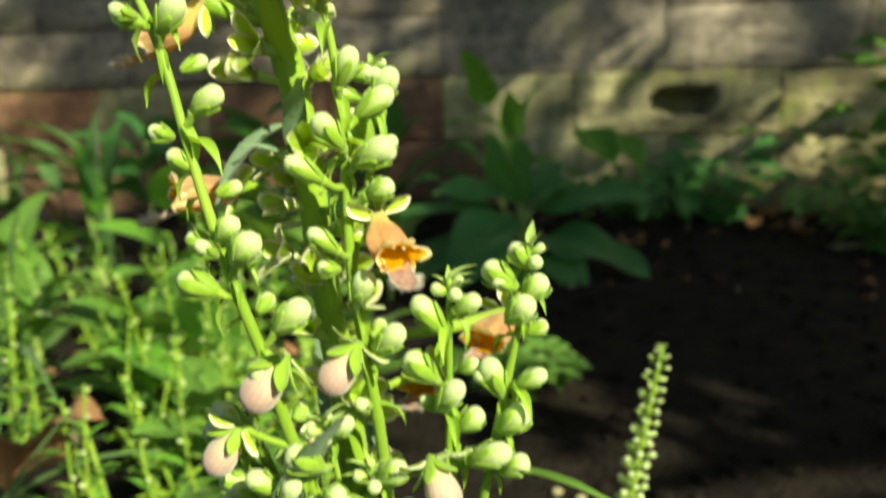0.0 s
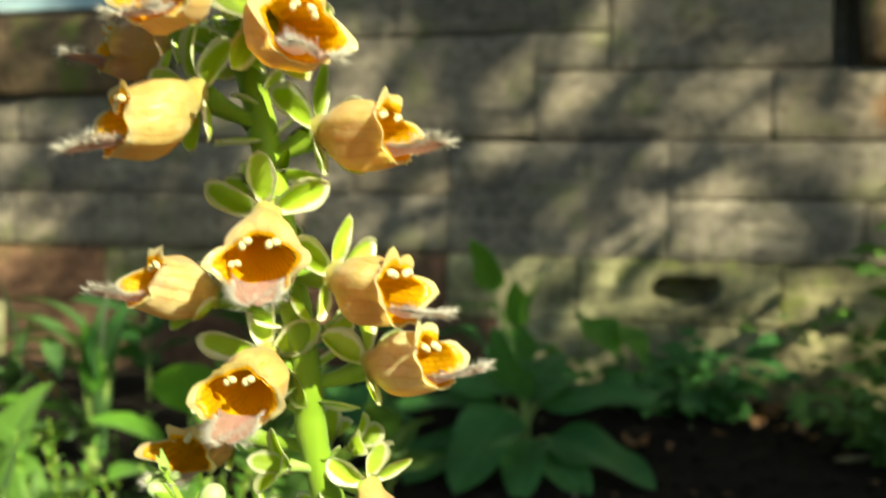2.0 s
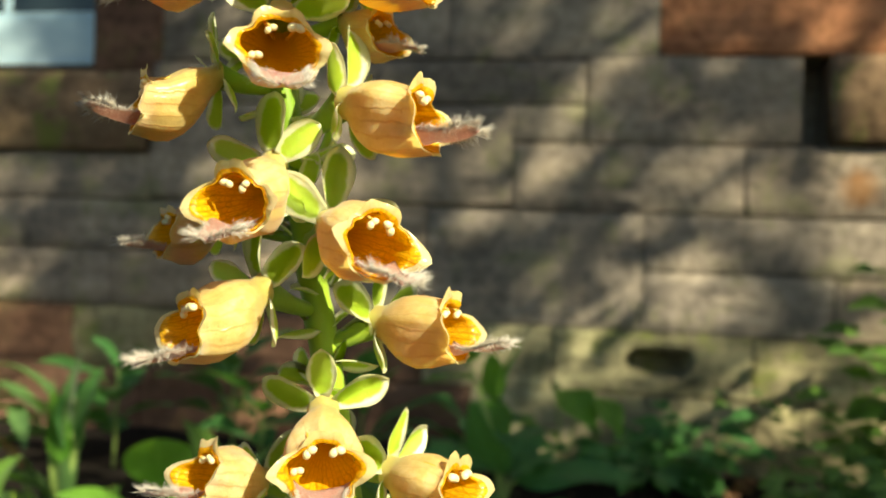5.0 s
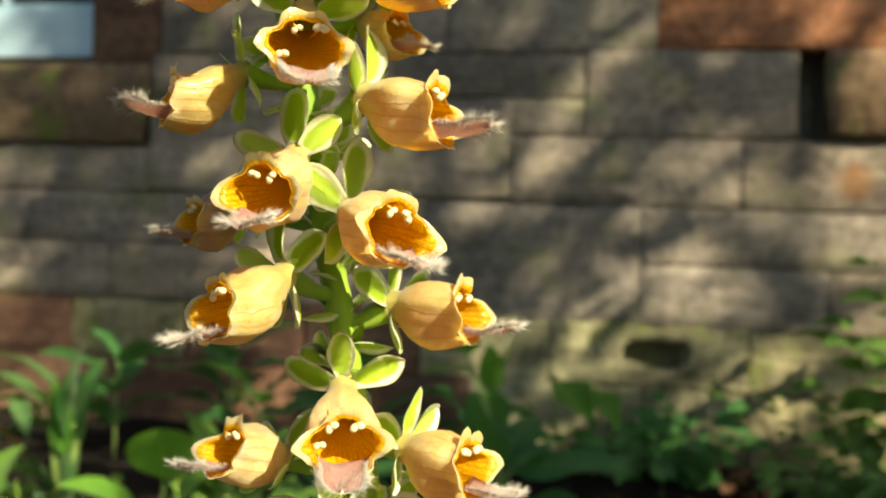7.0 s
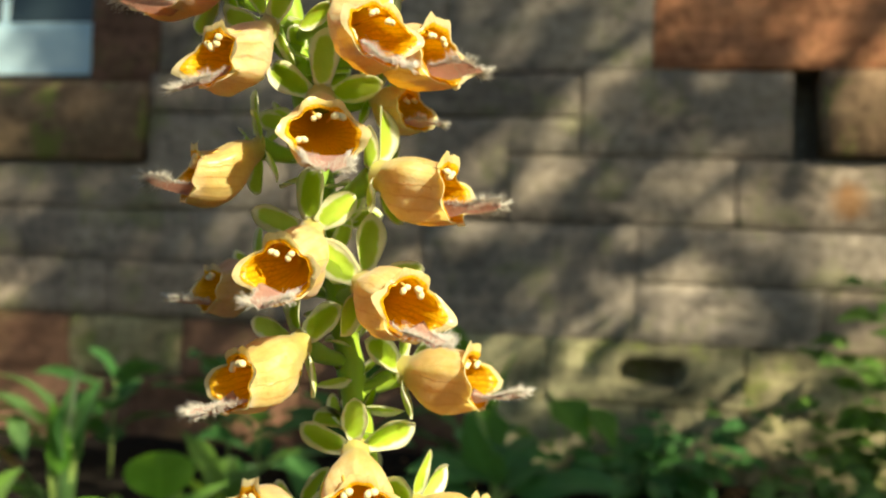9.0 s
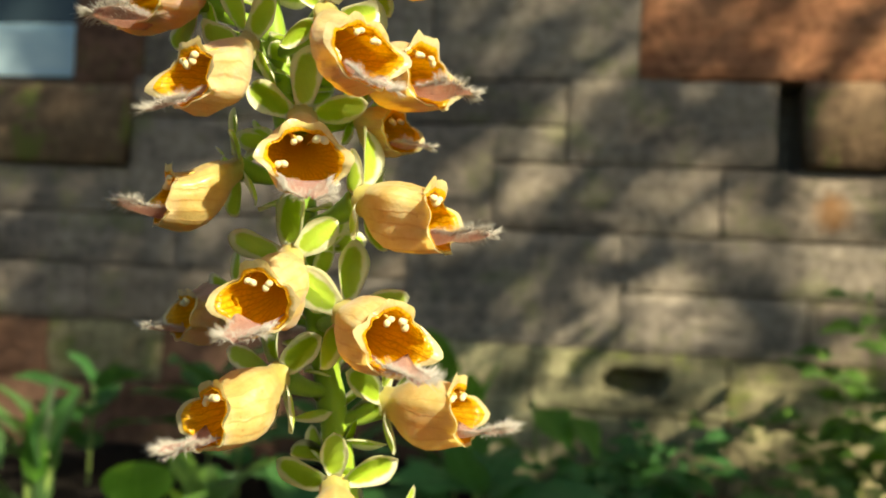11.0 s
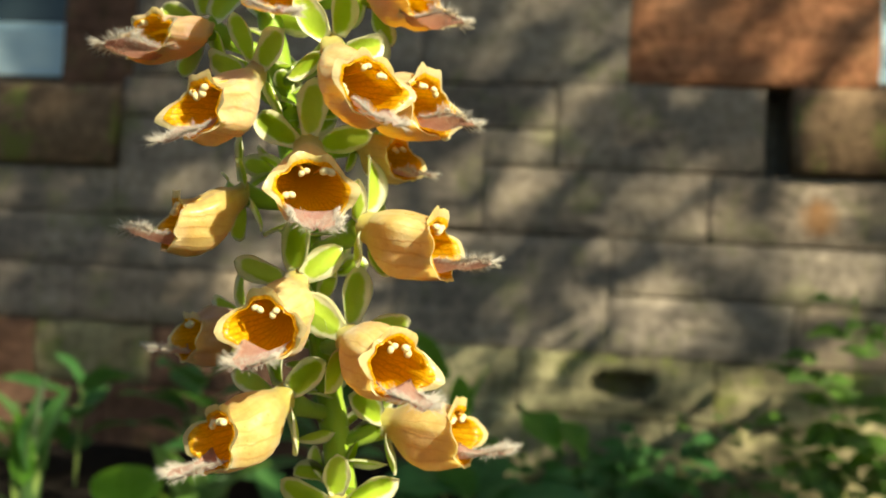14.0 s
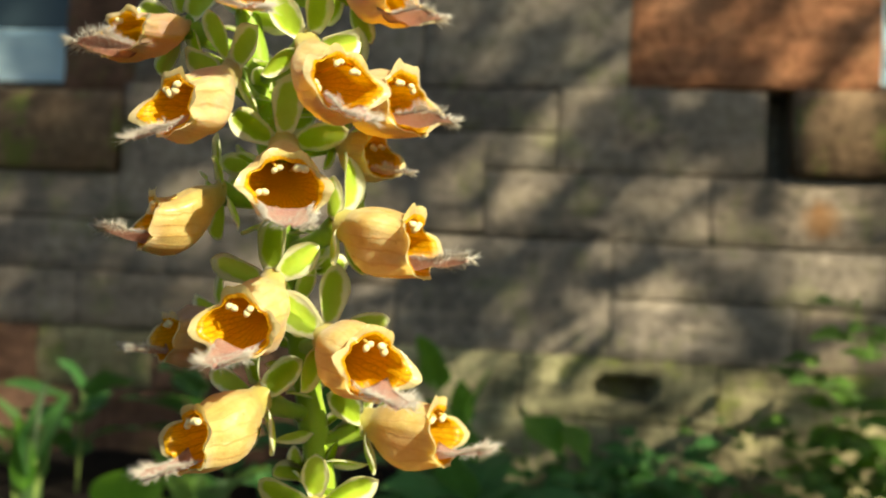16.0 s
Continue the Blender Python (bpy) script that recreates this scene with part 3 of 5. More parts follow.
window("window_2", OPEN_R[0], OPEN_R[1], OPEN_Z0 + 0.035, OPEN_Z1, 0.612, 2.05, 0.840, 1.058, "painted sash window beside red sandstone jamb")


# ---------------------------------------------------------------- ground
def ground_height(x, y):
    p = Vector((x, y, 0))
    near = 1.0 if -3 < x < 3 and -2 < y < 2.2 else 0.3
    return (noise.fractal(p * 3.1, 1, 2, 5) * 0.018 + noise.noise(p * 0.9) * 0.02) * near + 0.02 * max(0, min(1, (y - 1.2) / 0.8)) - 0.012


bm = bmesh.new()
xs = [-400, -60, -12, -5] + [-3 + 0.04 * k for k in range(151)] + [5, 12, 60, 400]
ys = [-400, -60, -12, -4] + [-1.2 + 0.04 * k for k in range(86)] + [5, 40, 400]
gv = [[bm.verts.new((x, y, ground_height(x, y))) for y in ys] for x in xs]
for i in range(len(xs) - 1):
    for j in range(len(ys) - 1):
        bm.faces.new((gv[i][j], gv[i + 1][j], gv[i + 1][j + 1], gv[i][j + 1]))
ground = new("ground", mesh_of(bm, SOIL))
tagged(ground, "dark bare garden soil of a flower bed", "soil", kind="structure")

# ---------------------------------------------------------------- foxglove
STEM_LINE = spline([(0.012, 0.052, -0.02), (0.004, 0.046, 0.08), (-0.006, 0.042, 0.17), (-0.0116, 0.040, 0.25), (-0.0165, 0.0385, 0.30), (-0.021, 0.0375, 0.35),
                    (-0.0325, 0.034, 0.395), (-0.0342, 0.0315, 0.417), (-0.042, 0.027, 0.465), (-0.047, 0.0255, 0.4907), (-0.0542, 0.0235, 0.5277), (-0.063, 0.0215, 0.5665), (-0.073, 0.019, 0.61), (-0.083, 0.016, 0.65)], 6)


def stem_at(z):
    return min(STEM_LINE, key=lambda p: abs(p.z - z))


# x along the tube, half-width, height above and depth below its middle line: a narrow neck, a round belly, a hooded mouth
TUBE = [(0.0, 0.0040, 0.0040, 0.0040), (0.0018, 0.0041, 0.0041, 0.0041), (0.0032, 0.0044, 0.0043, 0.0044), (0.0043, 0.0052, 0.0050, 0.0053), (0.0058, 0.0063, 0.0059, 0.0066), (0.0080, 0.0077, 0.0070, 0.0080),
        (0.0107, 0.0088, 0.0078, 0.0090), (0.0137, 0.0095, 0.0081, 0.0094), (0.0167, 0.0094, 0.0078, 0.0088), (0.0195, 0.0092, 0.0074, 0.0079), (0.0220, 0.0092, 0.0071, 0.0071)]
TL = 0.0220


def lobes(th, rnd, crest):
    """How far the rim reaches past the tube, and flares, at an angle from the top."""
    def hump(c, w, p=1.0):
        d = (th - c + math.pi) % (2 * math.pi) - math.pi
        return max(0.0, 1 - abs(d) / w) ** p
    top = crest * (hump(0.30 + rnd[0], 0.36, 0.7) + hump(-0.30 - rnd[1], 0.36, 0.7))
    side = (0.0038 + rnd[2]) * hump(1.55 + rnd[3], 0.60, 0.85) + (0.0038 + rnd[4]) * hump(-1.55 + rnd[5], 0.60, 0.85)
    notch = -0.0008 * (hump(0.82, 0.3) + hump(-0.82, 0.3) + hump(2.25, 0.3) + hump(-2.25, 0.3))
    low = 0.0004 * hump(math.pi, 0.8, 0.7)
    flare = 1.15 * top + 0.8 * side
    return top + side + low + notch, flare


def arch(x, rise):
    """How far the tube's middle line lies above the mouth's, x metres from the base."""
    return rise * max(0.0, 1 - x / 0.017) ** 1.6


def corolla_grid(bm, rnd, inset, seed, squash=1.0, crest=0.0019, rise=0.0, crumple=0.11, part_way=1.0):
    n, ext = 56, 6
    rows = []
    off = Vector((seed * 3.1, seed * 1.7, 0))
    for k in range(len(TUBE) + ext):
        row = []
        for j in range(n):
            th = 2 * math.pi * j / n
            reach, flare = lobes(th, rnd, crest)
            if k < len(TUBE):
                x, r, up, down = TUBE[k]
                e = 0
            else:
                e = (k - len(TUBE) + 1) / ext * part_way
                x, r, up, down = TL + reach * (e - 0.3 * e ** 3), TUBE[-1][1], TUBE[-1][2], TUBE[-1][3]
                r, up, down = (q + flare * e ** 2.0 + 0.0005 * e * e for q in (r, up, down))
            cut = inset * (1 - 0.35 * max(0, e)) if k >= len(TUBE) else inset
            s = min(1, x / 0.016)
            fold = 1 + (0.016 + 0.024 * s) * math.cos(5 * th + 0.4) + 0.020 * math.cos(13 * th + seed + 40 * x) * s + crumple * s * noise.noise(Vector((x * 95, math.cos(th) * 1.5, math.sin(th) * 1.5)) + off)
            z = ((up if math.cos(th) > 0 else down) * fold - cut) * math.cos(th) * squash
            y = (r * fold - cut) * math.sin(th)
            crinkle = 0.0004 * e * math.sin(th * 9 + seed)
            slant = -0.36 * z * min(1.0, max(0.0, (x - 0.010) / 0.012)) ** 1.5
            row.append(bm.verts.new((x + crinkle + slant, y, z + arch(x, rise))))
        rows.append(row)
    for a, b in zip(rows, rows[1:]):
        for j in range(n):
            bm.faces.new((a[j], a[(j + 1) % n], b[(j + 1) % n], b[j]))
    return rows


def lip_point(u, q, seed, droop, longer):
    """The tongue below the mouth: u from its root to its tip, q across."""
    w = (0.0069 - 0.0016 * math.sin(0.5 * math.pi * min(1.0, u / 0.6))) * max(0.0, 1 - max(0, u - 0.66) ** 2.2 * 10.4) ** 0.5
    ln = (0.0150 + longer) * u
    z = -0.0053 - droop * max(0.0, ln - 0.0034) + 0.0014 * u * u
    curl = (0.20 * (1 - u) ** 1.5 + 0.17) * q * q * w
    side = 0.0008 * math.sin(seed * 2.3) * u * u
    return Vector((TL - 0.0020 + ln - 0.0010 * q * q * (1 - u), q * w + side, z + curl + 0.00045 * math.sin(7 * u + 4 * q + seed)))


def flower_meshes(seed, droop=0.12, longer=0.0, squash=1.0, crest=0.0019, rise=0.0, mat=PETAL):
    crumple = 0.34 if mat in (PETAL_OLD, PETAL_TOP) else 0.17
    g = random.Random(seed)
    rnd = [g.uniform(-0.08, 0.08), g.uniform(-0.08, 0.08), g.uniform(-0.001, 0.0012), g.uniform(-0.12, 0.12), g.uniform(-0.001, 0.0012), g.uniform(-0.12, 0.12)]
    bm = bmesh.new()
    corolla_grid(bm, rnd, 0.0, seed, squash, crest, rise, crumple)
    out = {"corolla": mesh_of(bm, mat)}
    bm = bmesh.new()
    rows = corolla_grid(bm, rnd, 0.0007, seed, squash, crest, rise, crumple, 0.66)
    bm.faces.new([v for v in rows[0]])
    bmesh.ops.reverse_faces(bm, faces=bm.faces[:])
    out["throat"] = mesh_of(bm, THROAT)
    bm = bmesh.new()
    nu, nq = 14, 8
    vs = [[bm.verts.new(lip_point(i / nu, 2 * j / nq - 1, seed, droop, longer)) for j in range(nq + 1)] for i in range(nu + 1)]
    for i in range(nu):
        for j in range(nq):
            bm.faces.new((vs[i][j], vs[i + 1][j], vs[i + 1][j + 1], vs[i][j + 1]))
    bmesh.ops.solidify(bm, geom=bm.faces[:], thickness=0.0019)
    out["lip"] = mesh_of(bm, LIP)
    # down on the lip: fine tapering hairs
    bm = bmesh.new()
    for k in range(1050):
        edge = 1 if k % 3 else 0
        u = g.uniform(0.12, 1.0) ** 0.6
        q = g.choice((-1, 1)) * g.uniform(0.86, 1.0) if edge else g.uniform(-0.85, 0.85)
        p = lip_point(u, q, seed, droop, longer)
        up = Vector((g.uniform(-0.1, 0.7) + (0.7 if u > 0.85 else 0), q * (0.9 if edge else 0.3) + g.uniform(-0.35, 0.35), g.uniform(0.3, 1.0) * (1 if g.random() < 0.75 else -0.6))).normalized()
        ln = g.uniform(0.0008, 0.0028) * (1.1 if edge else 0.5) * (1.35 if u > 0.6 else 0.6)
        mid = p + up * ln * 0.55
        end = p + up * ln + Vector((g.uniform(-1, 1), g.uniform(-1, 1), g.uniform(-0.6, 1))) * 0.0005
        a = up.cross(Vector((0.3, 0.5, 0.8))).normalized()
        b = up.cross(a)
        ring = [[bm.verts.new(c + (a * math.cos(t) + b * math.sin(t)) * r) for t in (0, 2.1, 4.2)] for c, r in ((p, 0.000048), (mid, 0.000038))]
        tip = bm.verts.new(end)
        for j in range(3):
            bm.faces.new((ring[0][j], ring[0][(j + 1) % 3], ring[1][(j + 1) % 3], ring[1][j]))
            bm.faces.new((ring[1][j], ring[1][(j + 1) % 3], tip))
    out["hairs"] = mesh_of(bm, HAIR)
    return out


# anthers: pairs of plump cream lobes
ANTHERS = []
for sgn in (-1, 1):
    bm = bmesh.new()
    for y, tilt in ((-0.0005, 0.5), (0.0006, -0.4)):
        bmesh.ops.create_icosphere(bm, subdivisions=2, radius=1, matrix=Matrix.Translation((0, y, 0.0002 * sgn)) @ Matrix.Rotation(tilt, 4, "X") @ Matrix.Diagonal((0.0008, 0.0009, 0.0007, 1)))
    ANTHERS.append(mesh_of(bm, ANTHER))
FIL = []
for sgn in (-1, 1):
    bm = bmesh.new()
    tube(bm, spline([(0.006, sgn * 0.0015, 0.0035), (0.013, sgn * 0.0040, 0.0066), (0.0205, sgn * 0.0028, 0.0050)], 4), 0.0004, 5)
    FIL.append(mesh_of(bm, FILAMENT))


def sepal_mesh(seed, bend, cup, length=0.0125, width=0.0070):
    bm = bmesh.new()
    nx, ny = 14, 8
    rows = []
    for i in range(nx + 1):
        u = i / nx
        w = 0.5 * width * (0.50 + 0.50 * math.sin(0.5 * math.pi * min(1.0, u / 0.55)))
        if u > 0.55:
            w *= max(0.0, 1 - ((u - 0.55) / 0.45) ** 2.4) ** 0.62
        w = max(w, 0.00025)
        ang = bend * u
        r = length / bend
        cx, cz = r * math.sin(ang), -r * (1 - math.cos(ang))
        row = []
        for j in range(ny + 1):
            q = 2 * j / ny - 1
            lift = cup * q * q * w + 0.0004 * math.sin(5 * u + seed) * q
            row.append(bm.verts.new((cx + math.sin(ang) * lift, q * w * (1 + 0.05 * math.sin(9 * u + seed)), cz + math.cos(ang) * lift)))
        rows.append(row)
    for a, b in zip(rows, rows[1:]):
        for j in range(ny):
            bm.faces.new((a[j], b[j], b[j + 1], a[j + 1]))
    bmesh.ops.solidify(bm, geom=bm.faces[:], thickness=0.0009)
    return mesh_of(bm, SEPAL)


SEPALS = [sepal_mesh(1, 0.35, 0.35), sepal_mesh(2, -0.25, 0.4, 0.0130), sepal_mesh(3, 0.5, 0.5, 0.0120, 0.0074), sepal_mesh(4, -0.45, 0.3, 0.0122, 0.0064)]
CLASPING = [sepal_mesh(5, -0.75, 0.45, 0.0130, 0.0070), sepal_mesh(6, -0.6, 0.5, 0.0122, 0.0066)]
BRACTS = [leaf_mesh(0.017, 0.0046, LEAF_FRESH, 1.5, 0.7, 0.2, 0.4, 1.4, seed=s, nx=10, ny=4) for s in (1, 2, 3)]

foxglove = thing("foxglove", "tall flowering foxglove spike with amber bell flowers", "plant", (0, 0, 0))
bm = bmesh.new()
tube(bm, STEM_LINE, [0.0047 - 0.0014 * i / (len(STEM_LINE) - 1) + 0.00025 * math.sin(i * 1.9) for i in range(len(STEM_LINE))], 14)
part("stem", bm, STEM, foxglove)
fr = random.Random(11)
bells = 0


def flower(neck, mouth, droop, longer=0.0, roll=0.0, nod=12.0, mat=PETAL, crest=0.0019, calyx=1.0, squash=1.0):
    """A bell flower from the calyx at its neck to the middle of its mouth; its stalk joins the stem."""
    global bells
    bells += 1
    neck, mouth = Vector(neck), Vector(mouth)
    chord = mouth - neck
    dip = math.degrees(math.asin(-chord.normalized().z))
    bend = radians(max(0.0, min(26.0, dip - nod)))
    side = chord.normalized().cross(Vector((0, 0, 1))).normalized()
    way = Matrix.Rotation(bend, 3, side) @ chord
    scale = chord.length * math.cos(bend) / TL
    rise = TL * math.tan(bend)
    root = stem_at(neck.z - 0.004)
    m = aim(mouth - way * math.cos(bend), way, (0, 0, 1), scale) @ Matrix.Rotation(radians(roll), 4, "X")
    kit = flower_meshes(bells, droop, longer, squash, crest, rise, mat)
    tilt = Matrix.Rotation(math.atan(0.35 * rise / 0.017), 3, "Y")
    steep = Matrix.Rotation(math.atan(1.4 * rise / 0.017), 3, "Y")
    hub = Vector((0, 0, rise))
    f = part("flower", kit["corolla"], None, foxglove, "withered brown-orange bell flower" if mat is PETAL_OLD else "", m)
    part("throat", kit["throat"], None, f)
    part("lip", kit["lip"], None, f)
    tagged(part("hairs", kit["hairs"], None, f), kind="stuff")
    for y, z, x in ((0.0026, 0.0047, 0.0205), (-0.0026, 0.0047, 0.0205), (-0.0062, -0.0012, 0.0190)):
        if z > 0 or fr.random() < 0.4:
            part("anther", ANTHERS[fr.randrange(2)], None, f, m=Matrix.Translation((x + fr.uniform(-0.001, 0.0008), y + fr.uniform(-0.0006, 0.0006), z + fr.uniform(-0.0008, 0.0004))) @ Matrix.Rotation(fr.uniform(-0.9, 0.9), 4, "X") @ Matrix.Scale(fr.uniform(1.1, 1.5), 4))
    for d in FIL if mat not in (PETAL_OLD, PETAL_TOP) else ():
        part("filament", d, None, f)
    # calyx: three lobes spread above the neck, two clasping below
    for k, a in enumerate((0, 63, -63, 138, -138)):
        a += fr.uniform(-8, 8)
        spread = (100, 94, 94, 74, 74)[k] + fr.uniform(-9, 9)
        out = Vector((math.cos(radians(spread)), -math.sin(radians(spread)) * math.sin(radians(a)), math.sin(radians(spread)) * math.cos(radians(a))))
        lift = 0.0034 if k < 3 else 0.0036
        out = (tilt if k < 3 else steep) @ out
        part("sepal", SEPALS[(k + bells) % 4] if k < 3 else CLASPING[k % 2], None, f, m=aim(hub + tilt @ Vector((0.0006, 0, 0)) + out * lift, out, (tilt if k < 3 else steep) @ Vector((1, 0, 0)), calyx * fr.uniform(0.95, 1.12) * (1.12 if k < 3 else 1.0)))
    inv = m.inverted()
    a, b = inv @ root, hub + tilt @ Vector((0.001, 0, 0))
    bm = bmesh.new()
    tube(bm, spline([a, a.lerp(b, 0.5) + inv.to_3x3() @ Vector((0, 0, -0.0010)), b], 3), [0.0020, 0.0020, 0.0021, 0.0024, 0.0029, 0.0035, 0.0041], 9)
    part("flower_stalk", bm, STEM, f)
    # bracts sheathing the stalk
    for drop, size in ((-0.004, 1.15), (0.003, 0.85)):
        low = inv @ (root + Vector((0, 0, drop)))
        d = (inv.to_3x3() @ (neck - root + Vector((fr.uniform(-0.004, 0.004), fr.uniform(-0.003, 0.003), 1.4 * drop)))).normalized()
        part("bract", SEPALS[fr.randrange(4)], None, f, m=aim(low, d, inv.to_3x3() @ Vector((0, -0.4, 1.0 if drop > 0 else -1.0)), size * fr.uniform(0.9, 1.1)))
    return f


# neck, mouth, how far the tongue droops from the bell's axis, the bell's roll and, for those in front, how much longer the tongue is
FRONT = [
    ((-0.0480, 0.0008, 0.5457), (-0.0411, -0.0160, 0.5334), 0.44, 0, -0.0026),
    ((-0.0429, -0.0041, 0.5691), (-0.0294, -0.0160, 0.5564), 0.36, -6, -0.0005),
    ((-0.0613, 0.0004, 0.5636), (-0.0689, -0.0160, 0.5510), 0.38, 6, 0.0),
    ((-0.0505, 0.0080, 0.5131), (-0.0522, -0.0110, 0.5021), 0.20, 4, 0.0),
    ((-0.0377, 0.0105, 0.4997), (-0.0219, -0.0040, 0.4948), 0.15, -8, 0.0),
    ((-0.0522, 0.0102, 0.4843), (-0.0639, -0.0060, 0.4751), 0.09, 8, 0.0),
    ((-0.0402, 0.0200, 0.4558), (-0.0342, 0.0020, 0.4446), 0.46, 0, -0.0038),
    ((-0.0432, 0.0293, 0.4194), (-0.0420, 0.0090, 0.4122), 0.42, 3, -0.0040),
]
SIDE = [
    ((-0.0679, 0.0141, 0.5356), (-0.0817, 0.0020, 0.5256), -0.28, 6),
    ((-0.0355, 0.0093, 0.5282), (-0.0148, 0.0040, 0.5230), -0.2, -6),
    ((-0.0305, 0.0285, 0.4766), (-0.0090, 0.0240, 0.4754), -0.18, -4),
    ((-0.0724, 0.0325, 0.5025), (-0.0839, 0.0200, 0.4965), -0.15, 4),
    ((-0.0389, 0.0204, 0.5626), (-0.0199, 0.0100, 0.5584), -0.05, -4),
    ((-0.0410, 0.0252, 0.5514), (-0.0280, 0.0180, 0.5458), 0, 0),
    ((-0.0251, 0.0254, 0.4406), (-0.0058, 0.0180, 0.4374), -0.1, -6),
    ((-0.0564, 0.0273, 0.4346), (-0.0682, 0.0120, 0.4388), 0.1, 8),
    ((-0.0197, 0.0382, 0.4165), (-0.0000, 0.0320, 0.4195), -0.1, -4),
]
LOWER = [
    ((-0.0146, 0.0234, 0.3902), (-0.0041, 0.0130, 0.3788), 0.1, 0),
    ((-0.0595, 0.0394, 0.3971), (-0.0624, 0.0200, 0.3943), 0, 0),
    ((0.0053, 0.0224, 0.3170), (0.0126, 0.0140, 0.3077), 0.35, 0),
    ((-0.0398, 0.0400, 0.3226), (-0.0551, 0.0300, 0.3207), 0.35, 0),
    ((-0.0415, 0.0312, 0.3730), (-0.0558, 0.0250, 0.3629), 0.0, 0),
    ((0.0340, 0.0629, 0.2802), (0.0273, 0.0500, 0.2752), 0.1, 0),
    ((0.0079, 0.0705, 0.2592), (0.0051, 0.0580, 0.2562), 0.1, 0),
]
TOP = [
    ((-0.0802, 0.0126, 0.5785), (-0.0875, -0.0060, 0.5703), -0.1, 8),
    ((-0.0401, 0.0220, 0.5911), (-0.0231, 0.0120, 0.5842), -0.1, 0),
    ((-0.0625, -0.0001, 0.5948), (-0.0547, -0.0140, 0.5796), 0.1, 0),
]
for neck, mouth, droop, roll, longer in FRONT:
    flower(neck, mouth, droop, longer, roll, 10, PETAL_PALE if neck[2] > 0.56 else PETAL)
for neck, mouth, droop, roll in SIDE:
    flower(neck, mouth, droop, 0.0005, roll, 6, PETAL_TOP if neck[0] < -0.07 else PETAL_PALE if neck[2] > 0.56 or neck[2] < 0.435 else PETAL, 0.0030)
for neck, mouth, droop, roll in TOP:
    flower(neck, mouth, droop, 0.0, roll, 10, PETAL_TOP, 0.0025, squash=0.66)
for neck, mouth, droop, roll in LOWER:
    flower(neck, mouth, droop, -0.001, roll, 20, PETAL_OLD, 0.0045, 0.85, 0.66)


def calyx_at(root, out, ln, count, size, name="calyx"):
    """A small empty calyx on a short stalk."""
    end = root + out * ln
    bm = bmesh.new()
    tube(bm, [root, root.lerp(end, 0.5), end], [0.0014, 0.0012, 0.0018], 7)
    c = part(name, bm, STEM_PALE, foxglove)
    turn = aim((0, 0, 0), out).to_3x3()
    for j in range(count):
        b = j * 6.283 / count + fr.uniform(-0.3, 0.3)
        w = turn @ Vector((fr.uniform(0.9, 1.4), 0.7 * math.cos(b), 0.7 * math.sin(b)))
        part("sepal", SEPALS[fr.randrange(4)], None, c, m=aim(end, w, turn @ Vector((0.5, -math.cos(b), -math.sin(b))), size * fr.uniform(0.85, 1.1)))


for k in range(44):
    z = 0.17 + 0.235 * k / 44 + fr.uniform(-0.004, 0.004)
    a = k * 2.4 + fr.uniform(-0.5, 0.5)
    calyx_at(stem_at(z), Vector((math.cos(a), math.sin(a), fr.uniform(0.15, 0.8))).normalized(), fr.uniform(0.005, 0.012), 4, 0.95)
for k in range(11):
    z = 0.425 + 0.0145 * k
    a = 0.7 + 1.9 * (k % 3) * 0.5 + fr.uniform(-0.4, 0.4)
    calyx_at(stem_at(z), Vector((math.cos(a), math.sin(a), fr.uniform(0.2, 0.6))).normalized(), fr.uniform(0.004, 0.007), 4, 0.85)

# cupped bracts that clasp the stem between the flowers
br = random.Random(31)
for k in range(12):
    root = stem_at(0.428 + 0.0115 * k)
    a = -1.57 + (1.0 if k % 2 else -1.0) * br.uniform(0.5, 1.4)
    out = Vector((math.cos(a), math.sin(a), 0))
    way = (out + Vector((0, 0, br.uniform(0.7, 1.8)))).normalized()
    part("bract", SEPALS[k % 4], None, foxglove, m=aim(root + out * 0.0030, way, (-out.x, -out.y, 0.6), br.uniform(0.6, 0.9)))


def bud_mesh(mat, seed, ln=0.0105, r=0.0040, squash=1.0):
    """An egg-shaped bud, x from its stalk to its blunt tip."""
    g = random.Random(seed)
    bm = bmesh.new()
    n, k = 20, 12
    rows = []
    for i in range(1, k):
        u = i / k
        x = ln * (1 - math.cos(math.pi * u)) / 2
        s = x / ln
        w = r * (s ** 0.62) * max(0.0, 1 - s ** 3.4) ** 0.5 * 1.22
        rows.append([bm.verts.new((x, w * math.cos(2 * math.pi * j / n) * (1 + 0.06 * abs(math.cos(2.5 * 2 * math.pi * j / n))), w * math.sin(2 * math.pi * j / n) * squash)) for j in range(n)])
    a, b = bm.verts.new((0, 0, 0)), bm.verts.new((ln, 0, 0.0002))
    for p, q in zip(rows, rows[1:]):
        for j in range(n):
            bm.faces.new((p[j], p[(j + 1) % n], q[(j + 1) % n], q[j]))
    for j in range(n):
        bm.faces.new((a, rows[0][(j + 1) % n], rows[0][j]))
        bm.faces.new((b, rows[-1][j], rows[-1][(j + 1) % n]))
    bmesh.ops.recalc_face_normals(bm, faces=bm.faces[:])
    return mesh_of(bm, mat)


